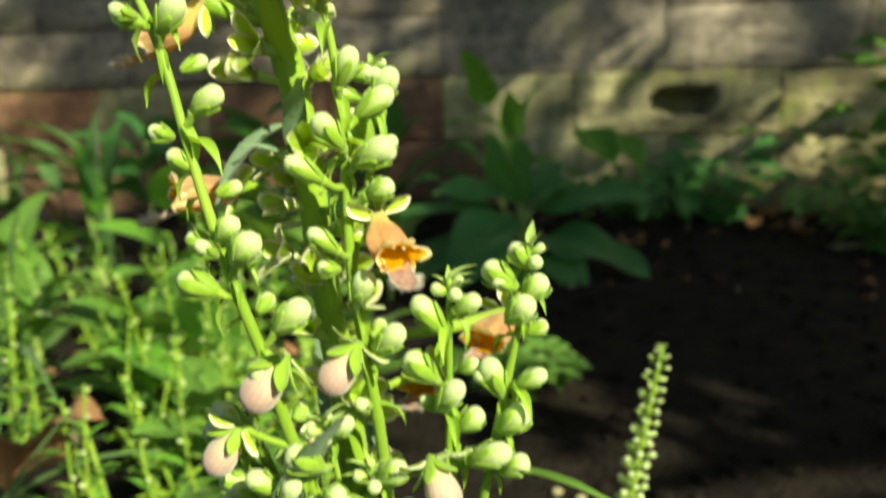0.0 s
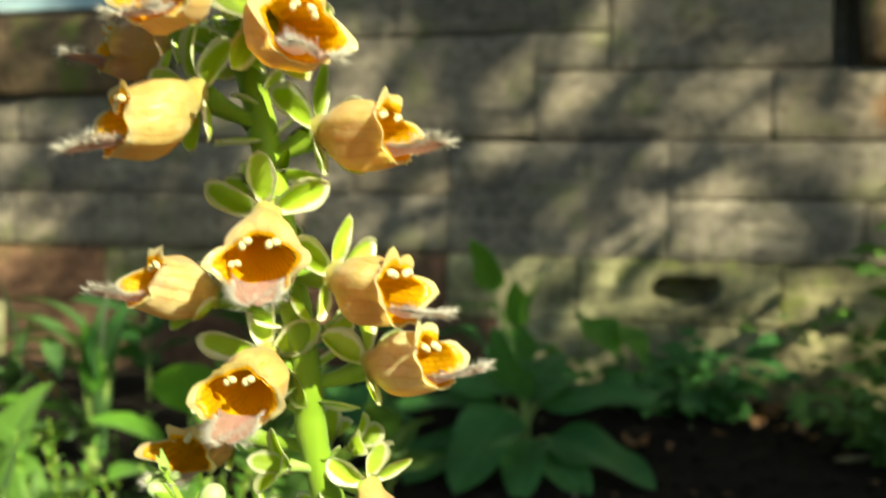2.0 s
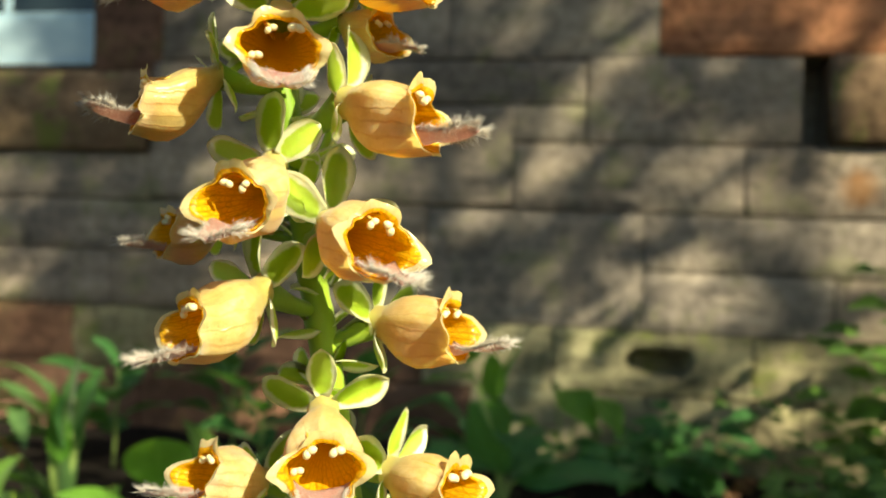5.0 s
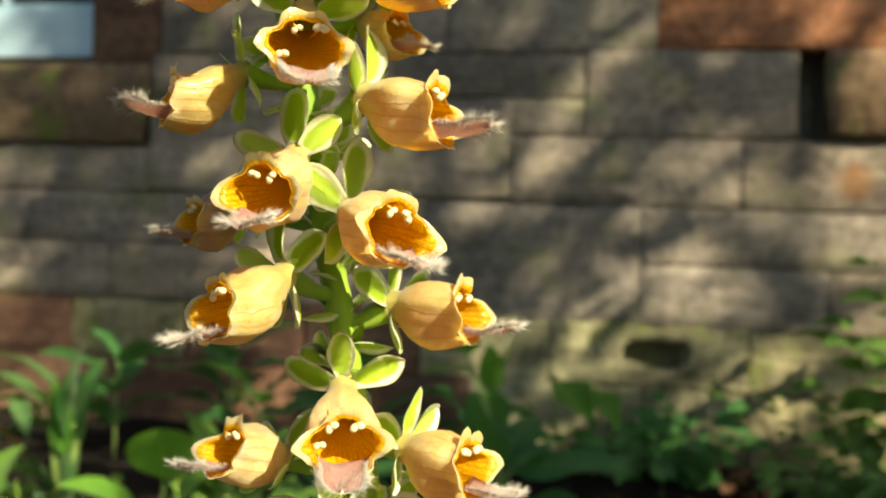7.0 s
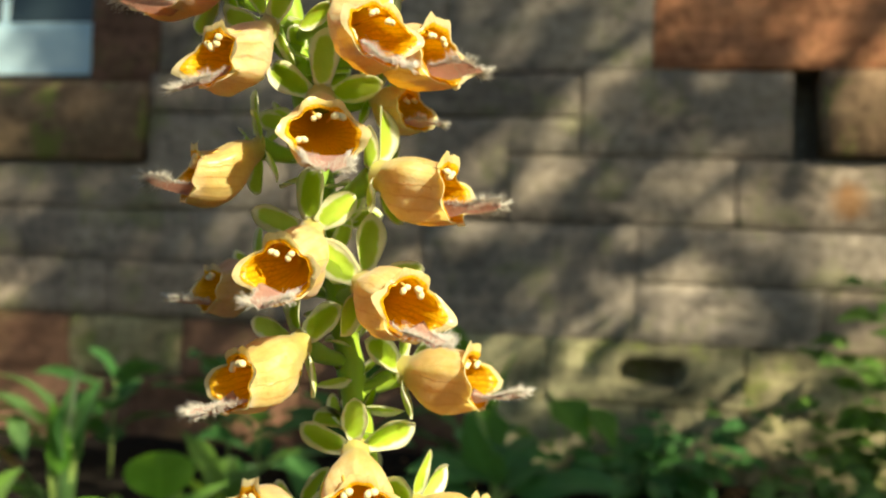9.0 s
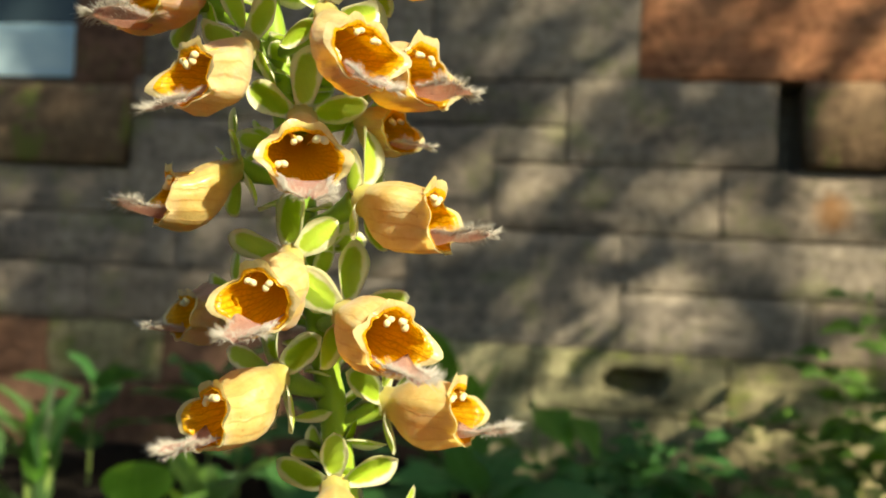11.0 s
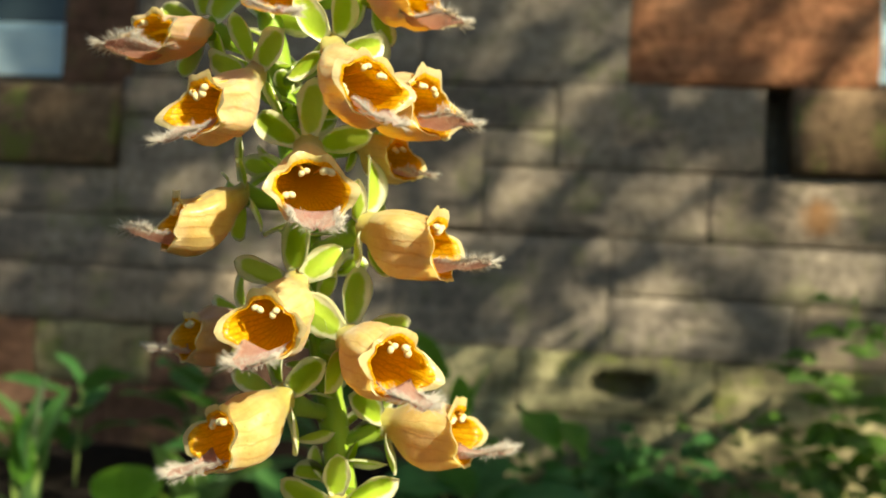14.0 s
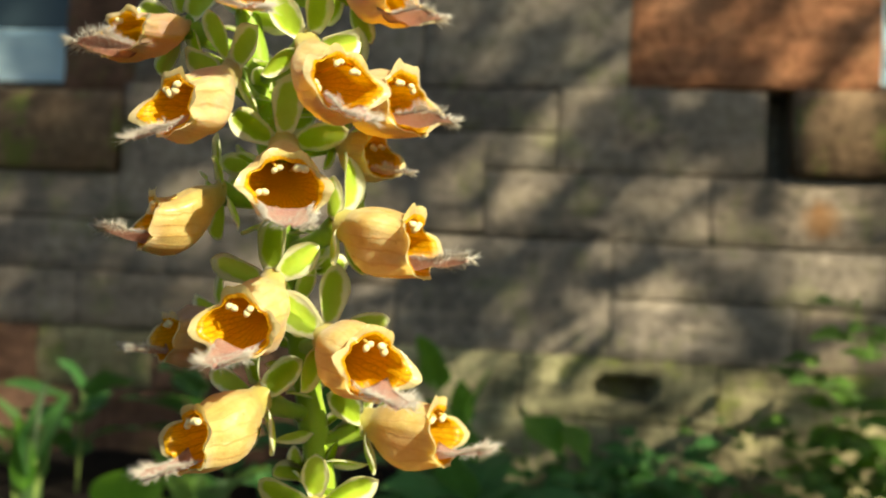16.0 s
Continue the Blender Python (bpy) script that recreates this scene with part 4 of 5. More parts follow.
def husk_mesh(seed, ln, r, reach=0.72, gape=0.0):
    """Five pointed calyx lobes hugging the lower part of a bud."""
    g = random.Random(seed)
    bm = bmesh.new()
    for lobe in range(5):
        c = lobe * 2 * math.pi / 5 + g.uniform(-0.12, 0.12)
        top = reach * g.uniform(0.85, 1.12)
        rows = []
        for i in range(9):
            u = i / 8
            s = max(0.02, u * top)
            w = r * (s ** 0.62) * max(0.0, 1 - s ** 3.4) ** 0.5 * 1.22 * (1.07 + gape * u * u) + 0.0003
            half = 0.66 * max(0.05, 1 - u ** 2.2) ** 0.8
            rows.append([bm.verts.new((ln * s - 0.0002, w * math.cos(c + half * q), w * math.sin(c + half * q))) for q in (-1, -0.5, 0, 0.5, 1)])
        for a, b in zip(rows, rows[1:]):
            for j in range(4):
                bm.faces.new((a[j], b[j], b[j + 1], a[j + 1]))
    bmesh.ops.recalc_face_normals(bm, faces=bm.faces[:])
    bmesh.ops.solidify(bm, geom=bm.faces[:], thickness=-0.0004)
    return mesh_of(bm, HUSK)


SHAPES = ((0.0135, 0.0046), (0.0150, 0.0044), (0.0128, 0.0048))
BUDS = [bud_mesh(BUD, k, ln, r) for k, (ln, r) in enumerate(SHAPES)]
HUSKS = [husk_mesh(k, ln, r, 0.66 + 0.08 * k, 0.06 * k) for k, (ln, r) in enumerate(SHAPES)]
PINK_SHAPES = ((0.0150, 0.0056), (0.0165, 0.0062))
PINKS = [bud_mesh(BUD_PINK, 4 + k, ln, r, 0.95) for k, (ln, r) in enumerate(PINK_SHAPES)]
PINK_HUSKS = [husk_mesh(7 + k, ln, r, 0.42, 0.7) for k, (ln, r) in enumerate(PINK_SHAPES)]
TIP_LEAF = [leaf_mesh(0.0085, 0.0026, STEM_PALE, 0.5, 0.5, 0, 0.35, 1.6, seed=s, nx=6, ny=2) for s in (1, 2)]


def side_stalk(line, r0, r1, places, tip=True, pink=(), bare=False):
    """A leafy side stalk of the foxglove with green buds at places."""
    pts = spline(line, 5)
    bm = bmesh.new()
    tube(bm, pts, [0.75 * r1 + (0.70 * r0 - 0.75 * r1) * i / (len(pts) - 1) for i in range(len(pts))], 10)
    s = part("side_stalk", bm, STEM, foxglove)

    def hang(mid, kind, size, ln, sub):
        mid = Vector(mid)
        root = min(pts, key=lambda p: (p - mid - Vector((0, 0, -0.005))).length)
        way = (mid - root).normalized()
        if abs(way.x) < 0.3:
            way.x = math.copysign(0.45, way.x + fr.uniform(-0.2, 0.2))
        way = Vector((way.x * 1.5, way.y * 0.45, way.z)).normalized()
        way = (way + (Vector((way.x * 0.2, -0.3, -1.9)) if sub == "pink_bud" else Vector((0, 0, 0.2)))).normalized()
        b = part(sub, (PINKS if sub == "pink_bud" else BUDS)[kind], None, s, m=aim(mid - way * ln * 0.55, way, (0, 0, 1), size))
        part("calyx", (PINK_HUSKS if sub == "pink_bud" else HUSKS)[kind], None, s, m=b.matrix_basis.copy())
        bm = bmesh.new()
        foot = mid - way * ln * 0.55
        tube(bm, spline([root, root.lerp(foot, 0.5) + Vector((0, 0, -0.001)), foot + way * 0.0006], 3), [0.0010] * 5 + [0.0013, 0.0016], 7)
        part("bud_stalk", bm, STEM, s)
        part("bract", BRACTS[fr.randrange(3)], None, s, m=aim(root, (way.x + fr.uniform(-0.3, 0.3), way.y - 0.3, -0.5), (0, 0, 1), fr.uniform(0.4, 0.75)))
        if sub == "pink_bud":
            for a in (60, 180, 300):
                turn = aim((0, 0, 0), way).to_3x3()
                a = radians(a + fr.uniform(-20, 20))
                out = turn @ Vector((0.15, math.cos(a), math.sin(a)))
                part("sepal", SEPALS[fr.randrange(4)], None, s, m=aim(foot + out * 0.002, out, way, 0.62))

    for p in places:
        hang(p, fr.randrange(3), fr.choice((0.62, 0.72, 0.80, 0.86)), 0.0105, "bud")
    for p in pink:
        hang(p, fr.randrange(2), fr.uniform(0.92, 1.02), 0.0140, "pink_bud")
    # half-open calyxes and small leaves between the buds
    for k in range(4, len(pts) - 6, 5 if bare else 4):
        p = pts[k]
        if p.z < 0.2:
            continue
        a = k * 2.4 + fr.uniform(-0.6, 0.6)
        out = Vector((math.cos(a), math.sin(a), fr.uniform(0.2, 0.9))).normalized()
        part("bud", BUDS[k % 3], None, s, m=aim(p + out * 0.003, out, (0, 0, 1), 0.5))
        part("calyx", HUSKS[k % 3], None, s, m=aim(p + out * 0.003, out, (0, 0, 1), 0.5))
        part("bract", BRACTS[k % 3], None, s, m=aim(p, (math.cos(a + 2), math.sin(a + 2), 0.1), (0, 0, 1), fr.uniform(0.5, 0.9)))
    if tip:
        for k in range(9):
            a = fr.uniform(0, 6.28)
            part("tip_leaf", TIP_LEAF[k % 2], None, s, m=aim(pts[0] - Vector((0, 0, 0.0006 * k)), (math.cos(a), math.sin(a), fr.uniform(0.3, 1.6)), (0, 0, 1), fr.uniform(0.6, 1.05)))
        for k in range(4):
            a = k * 1.6 + fr.uniform(0, 0.5)
            part("young_bud", BUDS[k % 3], None, s, m=aim(pts[0] + Vector((0, 0, -0.002 - 0.0012 * k)), (math.cos(a), math.sin(a), 0.5), (0, 0, 1), 0.32 + 0.06 * k))
    return s


side_stalk([(-0.0625, 0.012, 0.3926), (-0.0550, 0.010, 0.383), (-0.0471, 0.008, 0.3714), (-0.0409, 0.006, 0.3567), (-0.0358, 0.004, 0.338), (-0.0306, 0.002, 0.3206), (-0.025, 0.002, 0.3011), (-0.0199, 0.004, 0.2832), (-0.017, 0.008, 0.2636), (-0.012, 0.020, 0.23), (-0.006, 0.038, 0.19)], 0.0027, 0.0011,
           [(-0.0508, 0.006, 0.3675), (-0.0371, 0.004, 0.3675), (-0.029, 0.004, 0.3478), (-0.0389, 0.004, 0.334), (-0.0242, 0.0, 0.3185), (-0.0199, -0.002, 0.3132), (-0.0371, 0.006, 0.3135), (-0.0342, 0.0, 0.3035), (-0.058, 0.006, 0.379), (-0.051, 0.012, 0.386), (-0.0124, 0.004, 0.2949)],
           True, [(-0.0177, 0.0, 0.2801), (-0.0309, 0.0, 0.2607)])
side_stalk([(-0.0064, 0.020, 0.3690), (-0.0040, 0.020, 0.3623), (-0.0021, 0.020, 0.3432), (-0.0019, 0.020, 0.3249), (-0.0016, 0.020, 0.3029), (0.0007, 0.022, 0.2778), (0.0026, 0.025, 0.254), (0.002, 0.035, 0.21)], 0.0026, 0.0012,
           [(0.0004, 0.018, 0.3545), (-0.0037, 0.014, 0.3392), (0.0068, 0.016, 0.3334), (-0.0101, 0.012, 0.3301), (0.0092, 0.018, 0.325), (0.0022, 0.016, 0.2995), (0.005, 0.024, 0.345), (0.0084, 0.018, 0.2856), (-0.0076, 0.014, 0.3126)],
           True, [(-0.0036, 0.014, 0.2789)])
side_stalk([(0.0005, 0.040, 0.3560), (0.0004, 0.040, 0.342), (-0.0025, 0.040, 0.3222), (-0.008, 0.041, 0.30)], 0.0015, 0.0008, [(0.0035, 0.038, 0.348), (-0.003, 0.036, 0.339), (0.004, 0.037, 0.331)])
side_stalk([(0.0219, 0.030, 0.2990), (0.0214, 0.030, 0.2822), (0.021, 0.030, 0.2661), (0.0205, 0.030, 0.2495), (0.016, 0.036, 0.215), (0.008, 0.044, 0.17)], 0.0022, 0.0010,
           [(0.017, 0.028, 0.2887), (0.0284, 0.028, 0.2933), (0.0222, 0.024, 0.2681), (0.0275, 0.030, 0.2599), (0.0324, 0.022, 0.2528), (0.0145, 0.024, 0.276)], True, [(0.0223, 0.010, 0.2495)])
side_stalk([(0.0434, 0.030, 0.3080), (0.0413, 0.030, 0.2922), (0.0381, 0.030, 0.2765), (0.034, 0.030, 0.257), (0.026, 0.034, 0.22), (0.012, 0.042, 0.17)], 0.0023, 0.0010,
           [(0.0351, 0.028, 0.3007), (0.040, 0.028, 0.3071), (0.0453, 0.028, 0.2979), (0.0416, 0.024, 0.2927), (0.0338, 0.028, 0.2726), (0.0446, 0.028, 0.2731), (0.0386, 0.028, 0.2611), (0.040, 0.026, 0.2490)])
# shorter leafy shoots low on the stem
for k in range(8):
    a = fr.uniform(-2.9, 0.0)
    p = stem_at(0.25 - 0.0035 * k) + Vector((math.cos(a) * 0.03, math.sin(a) * 0.03, fr.uniform(0, 0.02)))
    q = stem_at(0.15)
    b = [p + Vector((math.cos(a + t) * 0.007, math.sin(a + t) * 0.007, -0.009 * i)) for i, t in enumerate((0.9, -0.8, 0.5, -1.2))]
    side_stalk([p, p.lerp(q, 0.35), p.lerp(q, 0.7), q], 0.002, 0.0009, b)


def leaf_between(name, base, end, width, mat, parent, bend=0.5, roll=0.0, label="", **kw):
    """A bent leaf from a stalk's place to its tip."""
    base, end = Vector(base), Vector(end)
    chord = (end - base).length
    ln = chord * (bend / 2) / math.sin(bend / 2) if abs(bend) > 1e-3 else chord
    m = aim(base, end - base) @ Matrix.Rotation(roll, 4, "X") @ Matrix.Rotation(-bend / 2, 4, "Y")
    return part(name, leaf_mesh(ln, width, mat, bend, **kw), None, parent, label, m)


# long leaves of the foxglove's stem
leaf_between("stem_leaf", (-0.0225, 0.016, 0.230), (0.0030, -0.004, 0.2735), 0.0160, LEAF_GREY, foxglove, 0.35, 0.1, seed=4, tip=0.8)
leaf_between("stem_leaf", (0.004, 0.040, 0.215), (0.048, 0.0, 0.236), 0.020, LEAF_GREY, foxglove, 0.8, 0.1, seed=5)
leaf_between("stem_leaf", (-0.0215, 0.037, 0.352), (-0.0215, 0.018, 0.387), 0.0062, LEAF_FRESH, foxglove, -0.4, 0.0, seed=6)
leaf_between("stem_leaf", (-0.021, 0.034, 0.34), (-0.034, 0.012, 0.318), 0.008, LEAF_GREY, foxglove, 1.2, 0.0, seed=7)
leaf_between("stem_leaf", (-0.019, 0.034, 0.33), (-0.008, 0.010, 0.352), 0.007, LEAF_GREY, foxglove, 0.9, 0.3, seed=8)
leaf_between("stem_leaf", (-0.019, 0.034, 0.325), (-0.026, 0.014, 0.336), 0.006, LEAF_GREY, foxglove, 0.9, -0.5, seed=9)
for k in range(16):
    z = fr.uniform(0.06, 0.23)
    a = fr.uniform(0, 6.28)
    b = stem_at(z)
    ln = fr.uniform(0.06, 0.11)
    leaf_between("stem_leaf", b, b + Vector((math.cos(a) * ln, math.sin(a) * ln, fr.uniform(-0.02, 0.045))), fr.uniform(0.014, 0.024), (LEAF_MID, LEAF_GREY)[k % 2], foxglove, 1.0, fr.uniform(-0.4, 0.4), seed=k, wave=0.2)


# ---------------------------------------------------------------- slender raceme in front of the bare soil
def raceme(at, top, count, label, lean, name="budding_spike", size=1.0, mat=STEM, group="", thick=0.0022):
    t = thing(name, label, "plant", at, group)
    g = random.Random(int(abs(at[0] * 1000) + count))
    n = 24
    pts = [Vector((lean[0] * (k / n) ** 1.4, lean[1] * (k / n) ** 1.4, top * k / n - 0.005)) for k in range(n + 1)]
    bm = bmesh.new()
    tube(bm, pts, [thick * (1 - 0.55 * k / n) for k in range(n + 1)], 8)
    part("stem", bm, mat, t)
    for k in range(count):
        u = 0.42 + 0.58 * k / count
        p = pts[min(n, int(u * n))].lerp(pts[min(n, int(u * n) + 1)], u * n - int(u * n))
        a = k * 2.4
        s = size * (1.0 - 0.55 * (k / count) ** 2) * g.uniform(0.85, 1.15)
        out = Vector((math.cos(a), math.sin(a), 0.35)).normalized()
        part("bud", BUDS[k % 3], None, t, m=aim(p + out * 0.0035 * size, out, (0, 0, 1), 0.52 * s))
        part("bract", TIP_LEAF[k % 2], None, t, m=aim(p, Vector((math.cos(a + 0.6), math.sin(a + 0.6), 0.25)), (0, 0, 1), 0.8 * s))
    for k in range(8):
        a = k * 0.8
        part("tip_leaf", TIP_LEAF[k % 2], None, t, m=aim(pts[-1], (math.cos(a), math.sin(a), 0.9), (0, 0, 1), 0.55 * size))
    for k in range(7):
        u = 0.06 + 0.05 * k
        p = pts[int(u * n)]
        a = k * 2.2
        leaf_between("leaf", p, p + Vector((math.cos(a) * 0.05, math.sin(a) * 0.05, 0.02)), 0.010, LEAF_MID, t, 0.8, seed=k, nx=8, ny=4)
    return t


raceme((0.062, 0.275, 0.0), 0.205, 76, "slender green foxglove spike in tight bud", (0.028, 0.0), size=0.95, thick=0.0030)


# ---------------------------------------------------------------- fresh growth beside the foxglove
def bushy_clump(name, at, label, stems, spread, high, mat, seed, lw=0.008, ll=0.045, buds=0):
    t = thing(name, label, "plant", at)
    g = random.Random(seed)
    meshes = [leaf_mesh(ll * k, lw * k * b, c, 0.7, 0.4, 0.1, 0.42, 1.5, seed=i, nx=6, ny=2) for i, (k, b, c) in enumerate(((0.8, 1.0, mat), (1.0, 1.3, LEAF_MID), (1.25, 1.0, LEAF_BRIGHT_LIT)))]
    for s in range(stems):
        a, r = g.uniform(0, 6.28), spread * math.sqrt(g.random())
        foot = Vector((r * math.cos(a), r * math.sin(a), -0.01))
        h = high * g.uniform(0.55, 1.0)
        head = foot + Vector((g.uniform(-0.05, 0.05), g.uniform(-0.05, 0.05), h))
        pts = spline([foot, foot.lerp(head, 0.5) + Vector((g.uniform(-0.012, 0.012), g.uniform(-0.012, 0.012), 0)), head], 6)
        bm = bmesh.new()
        tube(bm, pts, [0.0018 - 0.001 * i / 12 for i in range(len(pts))], 6)
        st = part("stem", bm, STEM, t)
        n = int(h / 0.0085)
        for k in range(n):
            u = 0.12 + 0.88 * k / n
            p = pts[min(len(pts) - 1, int(u * (len(pts) - 1)))]
            q = pts[min(len(pts) - 1, int(u * (len(pts) - 1)) + 1)]
            p = p.lerp(q, u * (len(pts) - 1) % 1)
            b = k * 2.4 + s
            if buds and u > 0.5 and k % 3 == 1:
                part("bud", BUDS[k % 3], None, st, m=aim(p, (math.cos(b), math.sin(b), 0.5), (0, 0, 1), 0.58 * (1.2 - 0.7 * u)))
            else:
                part("leaf", meshes[g.randrange(3)], None, st, m=aim(p, (math.cos(b), math.sin(b), 0.3 + 0.9 * u), (0, 0, 1), (1.15 - 0.75 * u) * g.uniform(0.8, 1.15)))
    return t


shoots = bushy_clump("leafy_shoots", (-0.30, 0.42, 0.0), "bright green leafy budding shoots in sun", 36, 0.15, 0.19, LEAF_FRESH, 3, 0.0080, 0.032, 1)
bushy_clump("leafy_shoots", (-0.47, 0.62, 0.0), "bright green leafy budding shoots in sun", 32, 0.18, 0.24, LEAF_FRESH, 4, 0.009, 0.036, 1)
bushy_clump("leafy_shoots", (-0.72, 0.92, 0.0), "yellow-green budding shoots beside strap leaves", 10, 0.13, 0.16, LEAF_FRESH, 5, 0.010, 0.04, 1)


def add_withered(clump, tip, base):
    """A browned, curled leaf on a stem of its own in a clump."""
    lf = leaf_between("withered_leaf", base, tip, 0.074, DEAD, clump, 0.8, 0.3, "curled brown withered leaf", seed=14, wave=0.5, shape=0.5, tip=0.7)
    inv = lf.matrix_basis.inverted()
    pts = [inv @ Vector((base[0] + 0.02, base[1], -0.01)), inv @ Vector((base[0] + 0.012, base[1], base[2] * 0.5)), inv @ Vector(base)]
    part("leaf_stalk", tube(bmesh.new(), spline(pts, 4), 0.0018, 6), STEM, lf)


def leaf_clump(name, at, label, rows, mat, **kw):
    """A plant of single large leaves: base, tip (both from its foot), width, bend, roll."""
    t = thing(name, label, "plant", at)
    for k, (b, e, w, bend, roll) in enumerate(rows):
        lf = leaf_between("leaf", b, e, w, mat, t, bend, roll, seed=k + 3, **kw)
        if b[2] > 0.015:
            inv = lf.matrix_basis.inverted()
            way = (Vector(e) - Vector(b)).normalized()
            pts = spline([inv @ Vector((b[0] * 0.3, b[1] * 0.3, -0.01)), inv @ (Vector((b[0] * 0.4, b[1] * 0.4, b[2] * 0.6))), inv @ Vector(b), inv @ (Vector(b) + way * 0.012)], 3)
            part("leaf_stalk", tube(bmesh.new(), pts, 0.0028, 6), STEM_PALE, lf)
    return t


add_withered(shoots, (-0.062, -0.125, 0.068), (0.006, -0.125, 0.128))

# big-leaved foxglove rosette in front of the wall
rosette = leaf_clump("foxglove_rosette", (-0.115, 1.38, 0.0), "dark green broad-leaved rosette in dappled shade", [
    ((-0.02, -0.03, 0.10), (-0.095, -0.20, -0.01), 0.125, 0.7, -0.15), ((0.015, -0.03, 0.05), (0.015, -0.21, -0.02), 0.085, 0.7, 0.1),
    ((0.04, -0.02, 0.05), (0.235, -0.12, 0.0), 0.115, 0.6, 0.25), ((0.02, 0.0, 0.10), (0.245, 0.03, 0.115), 0.080, 0.7, 0.5),
    ((-0.03, 0, 0.09), (-0.29, -0.05, 0.075), 0.058, 0.8, -0.4), ((-0.02, 0, 0.04), (-0.24, -0.10, 0.01), 0.062, 0.7, -0.4),
    ((0, 0.02, 0.10), (-0.055, -0.06, 0.255), 0.078, -0.5, 0.2), ((-0.01, 0.01, 0.12), (-0.165, -0.04, 0.135), 0.075, 0.8, -0.5),
    ((0.01, 0.02, 0.10), (0.10, 0.0, 0.155), 0.060, 0.8, 0.5), ((0, 0.03, 0.10), (0.06, 0.19, 0.17), 0.09, 0.9, 0.0),
    ((-0.01, 0.03, 0.10), (-0.10, 0.19, 0.18), 0.09, 0.9, 0.0), ((-0.02, -0.02, 0.03), (-0.20, -0.17, -0.01), 0.09, 0.5, -0.2),
    ((0.02, -0.02, 0.03), (0.13, -0.17, -0.01), 0.085, 0.5, 0.3)], LEAF_DARK, fold=0.16, wave=0.22, stalk=0.06, shape=0.52, tip=0.34, nx=16, ny=8)
bm = bmesh.new()
tube(bm, spline([(0, 0.02, 0), (-0.02, 0.10, 0.12), (-0.075, 0.22, 0.24), (-0.115, 0.26, 0.30)], 5), [0.006] * 6 + [0.005] * 5 + [0.003] * 5, 8)
part("stem", bm, STEM_PALE, rosette)
for b, e, w, bend, roll in (((-0.105, 0.26, 0.285), (-0.150, 0.235, 0.405), 0.086, 0.3, 0.5), ((-0.045, 0.235, 0.215), (-0.048, 0.215, 0.318), 0.056, 0.2, 0.1), ((-0.030, 0.24, 0.215), (0.015, 0.24, 0.345), 0.066, 0.3, -0.1), ((-0.05, 0.22, 0.215), (-0.03, 0.11, 0.105), 0.090, 0.5, 0.0), ((-0.08, 0.24, 0.25), (-0.20, 0.22, 0.24), 0.05, 0.9, 0.0)):
    # sunlight on the sprout is put into the brighter leaf colour
    leaf_between("leaf", b, e, w, LEAF_BRIGHT_LIT, rosette, bend, roll, seed=int(w * 1000), fold=0.25, shape=0.5, tip=0.5, wave=0.15)

# broad leaf, sunlight put into its green, and its neighbours at the wall's foot
leaf_clump("broadleaf_seedling", (-0.01, 1.76, 0.0), "broad green leaves on thin stalks by wall", [
    ((-0.025, 0.02, 0.235), (0.065, -0.07, 0.150), 0.105, 0.4, 0.1), ((0.05, 0.02, 0.225), (0.125, -0.04, 0.130), 0.100, 0.4, -0.1), ((0.0, 0, 0.10), (-0.11, -0.05, 0.15), 0.09, 0.7, 0.0),
    ((0, 0, 0.05), (0.06, -0.10, 0.06), 0.08, 0.7, 0.0), ((0, 0, 0.02), (0.14, -0.02, 0.11), 0.075, 0.7, 0.2)], LEAF_BRIGHT_LIT, fold=0.25, stalk=0.2, wave=0.15, shape=0.5, tip=0.5)
leaf_clump("hellebore", (-0.47, 1.70, 0.0), "dark broad leaves behind the flower spike", [
    ((0, 0, 0.15), (0.04, -0.06, 0.31), 0.10, 0.5, 0.1), ((0, 0, 0.12), (0.10, -0.05, 0.27), 0.085, 0.6, 0.3), ((0, 0, 0.10), (-0.12, -0.06, 0.22), 0.10, 0.8, -0.2),
    ((0, 0, 0.05), (0.06, -0.18, 0.12), 0.09, 0.9, 0.0), ((0, 0, 0.05), (-0.09, -0.20, 0.10), 0.10, 0.9, 0.0), ((0, 0, 0.05), (0.16, -0.12, 0.13), 0.085, 0.9, 0.2),
    ((0, 0, 0.05), (0.19, -0.02, 0.20), 0.09, 0.9, 0.2), ((0, 0, 0.08), (-0.20, 0.02, 0.16), 0.09, 0.9, -0.2)], LEAF_DARK, fold=0.25, stalk=0.2, wave=0.15, shape=0.52, tip=0.6)
leaf_clump("hellebore", (-0.20, 1.74, 0.0), "dark broad leaves at foot of wall", [
    ((0, 0, 0.10), (0.05, -0.06, 0.21), 0.09, 0.7, 0.1), ((0, 0, 0.08), (0.13, -0.05, 0.17), 0.085, 0.8, 0.3), ((0, 0, 0.10), (-0.12, -0.06, 0.20), 0.09, 0.8, -0.2), ((0, 0, 0.05), (0.18, -0.03, 0.10), 0.085, 0.8, 0.2),
    ((0, 0, 0.05), (0.06, -0.16, 0.11), 0.09, 0.9, 0.0), ((0, 0, 0.05), (-0.09, -0.14, 0.11), 0.10, 0.9, 0.0), ((0, 0, 0.05), (-0.19, 0.0, 0.13), 0.085, 0.9, 0.2)], LEAF_DARK, fold=0.25, stalk=0.2, wave=0.2, shape=0.52, tip=0.6)
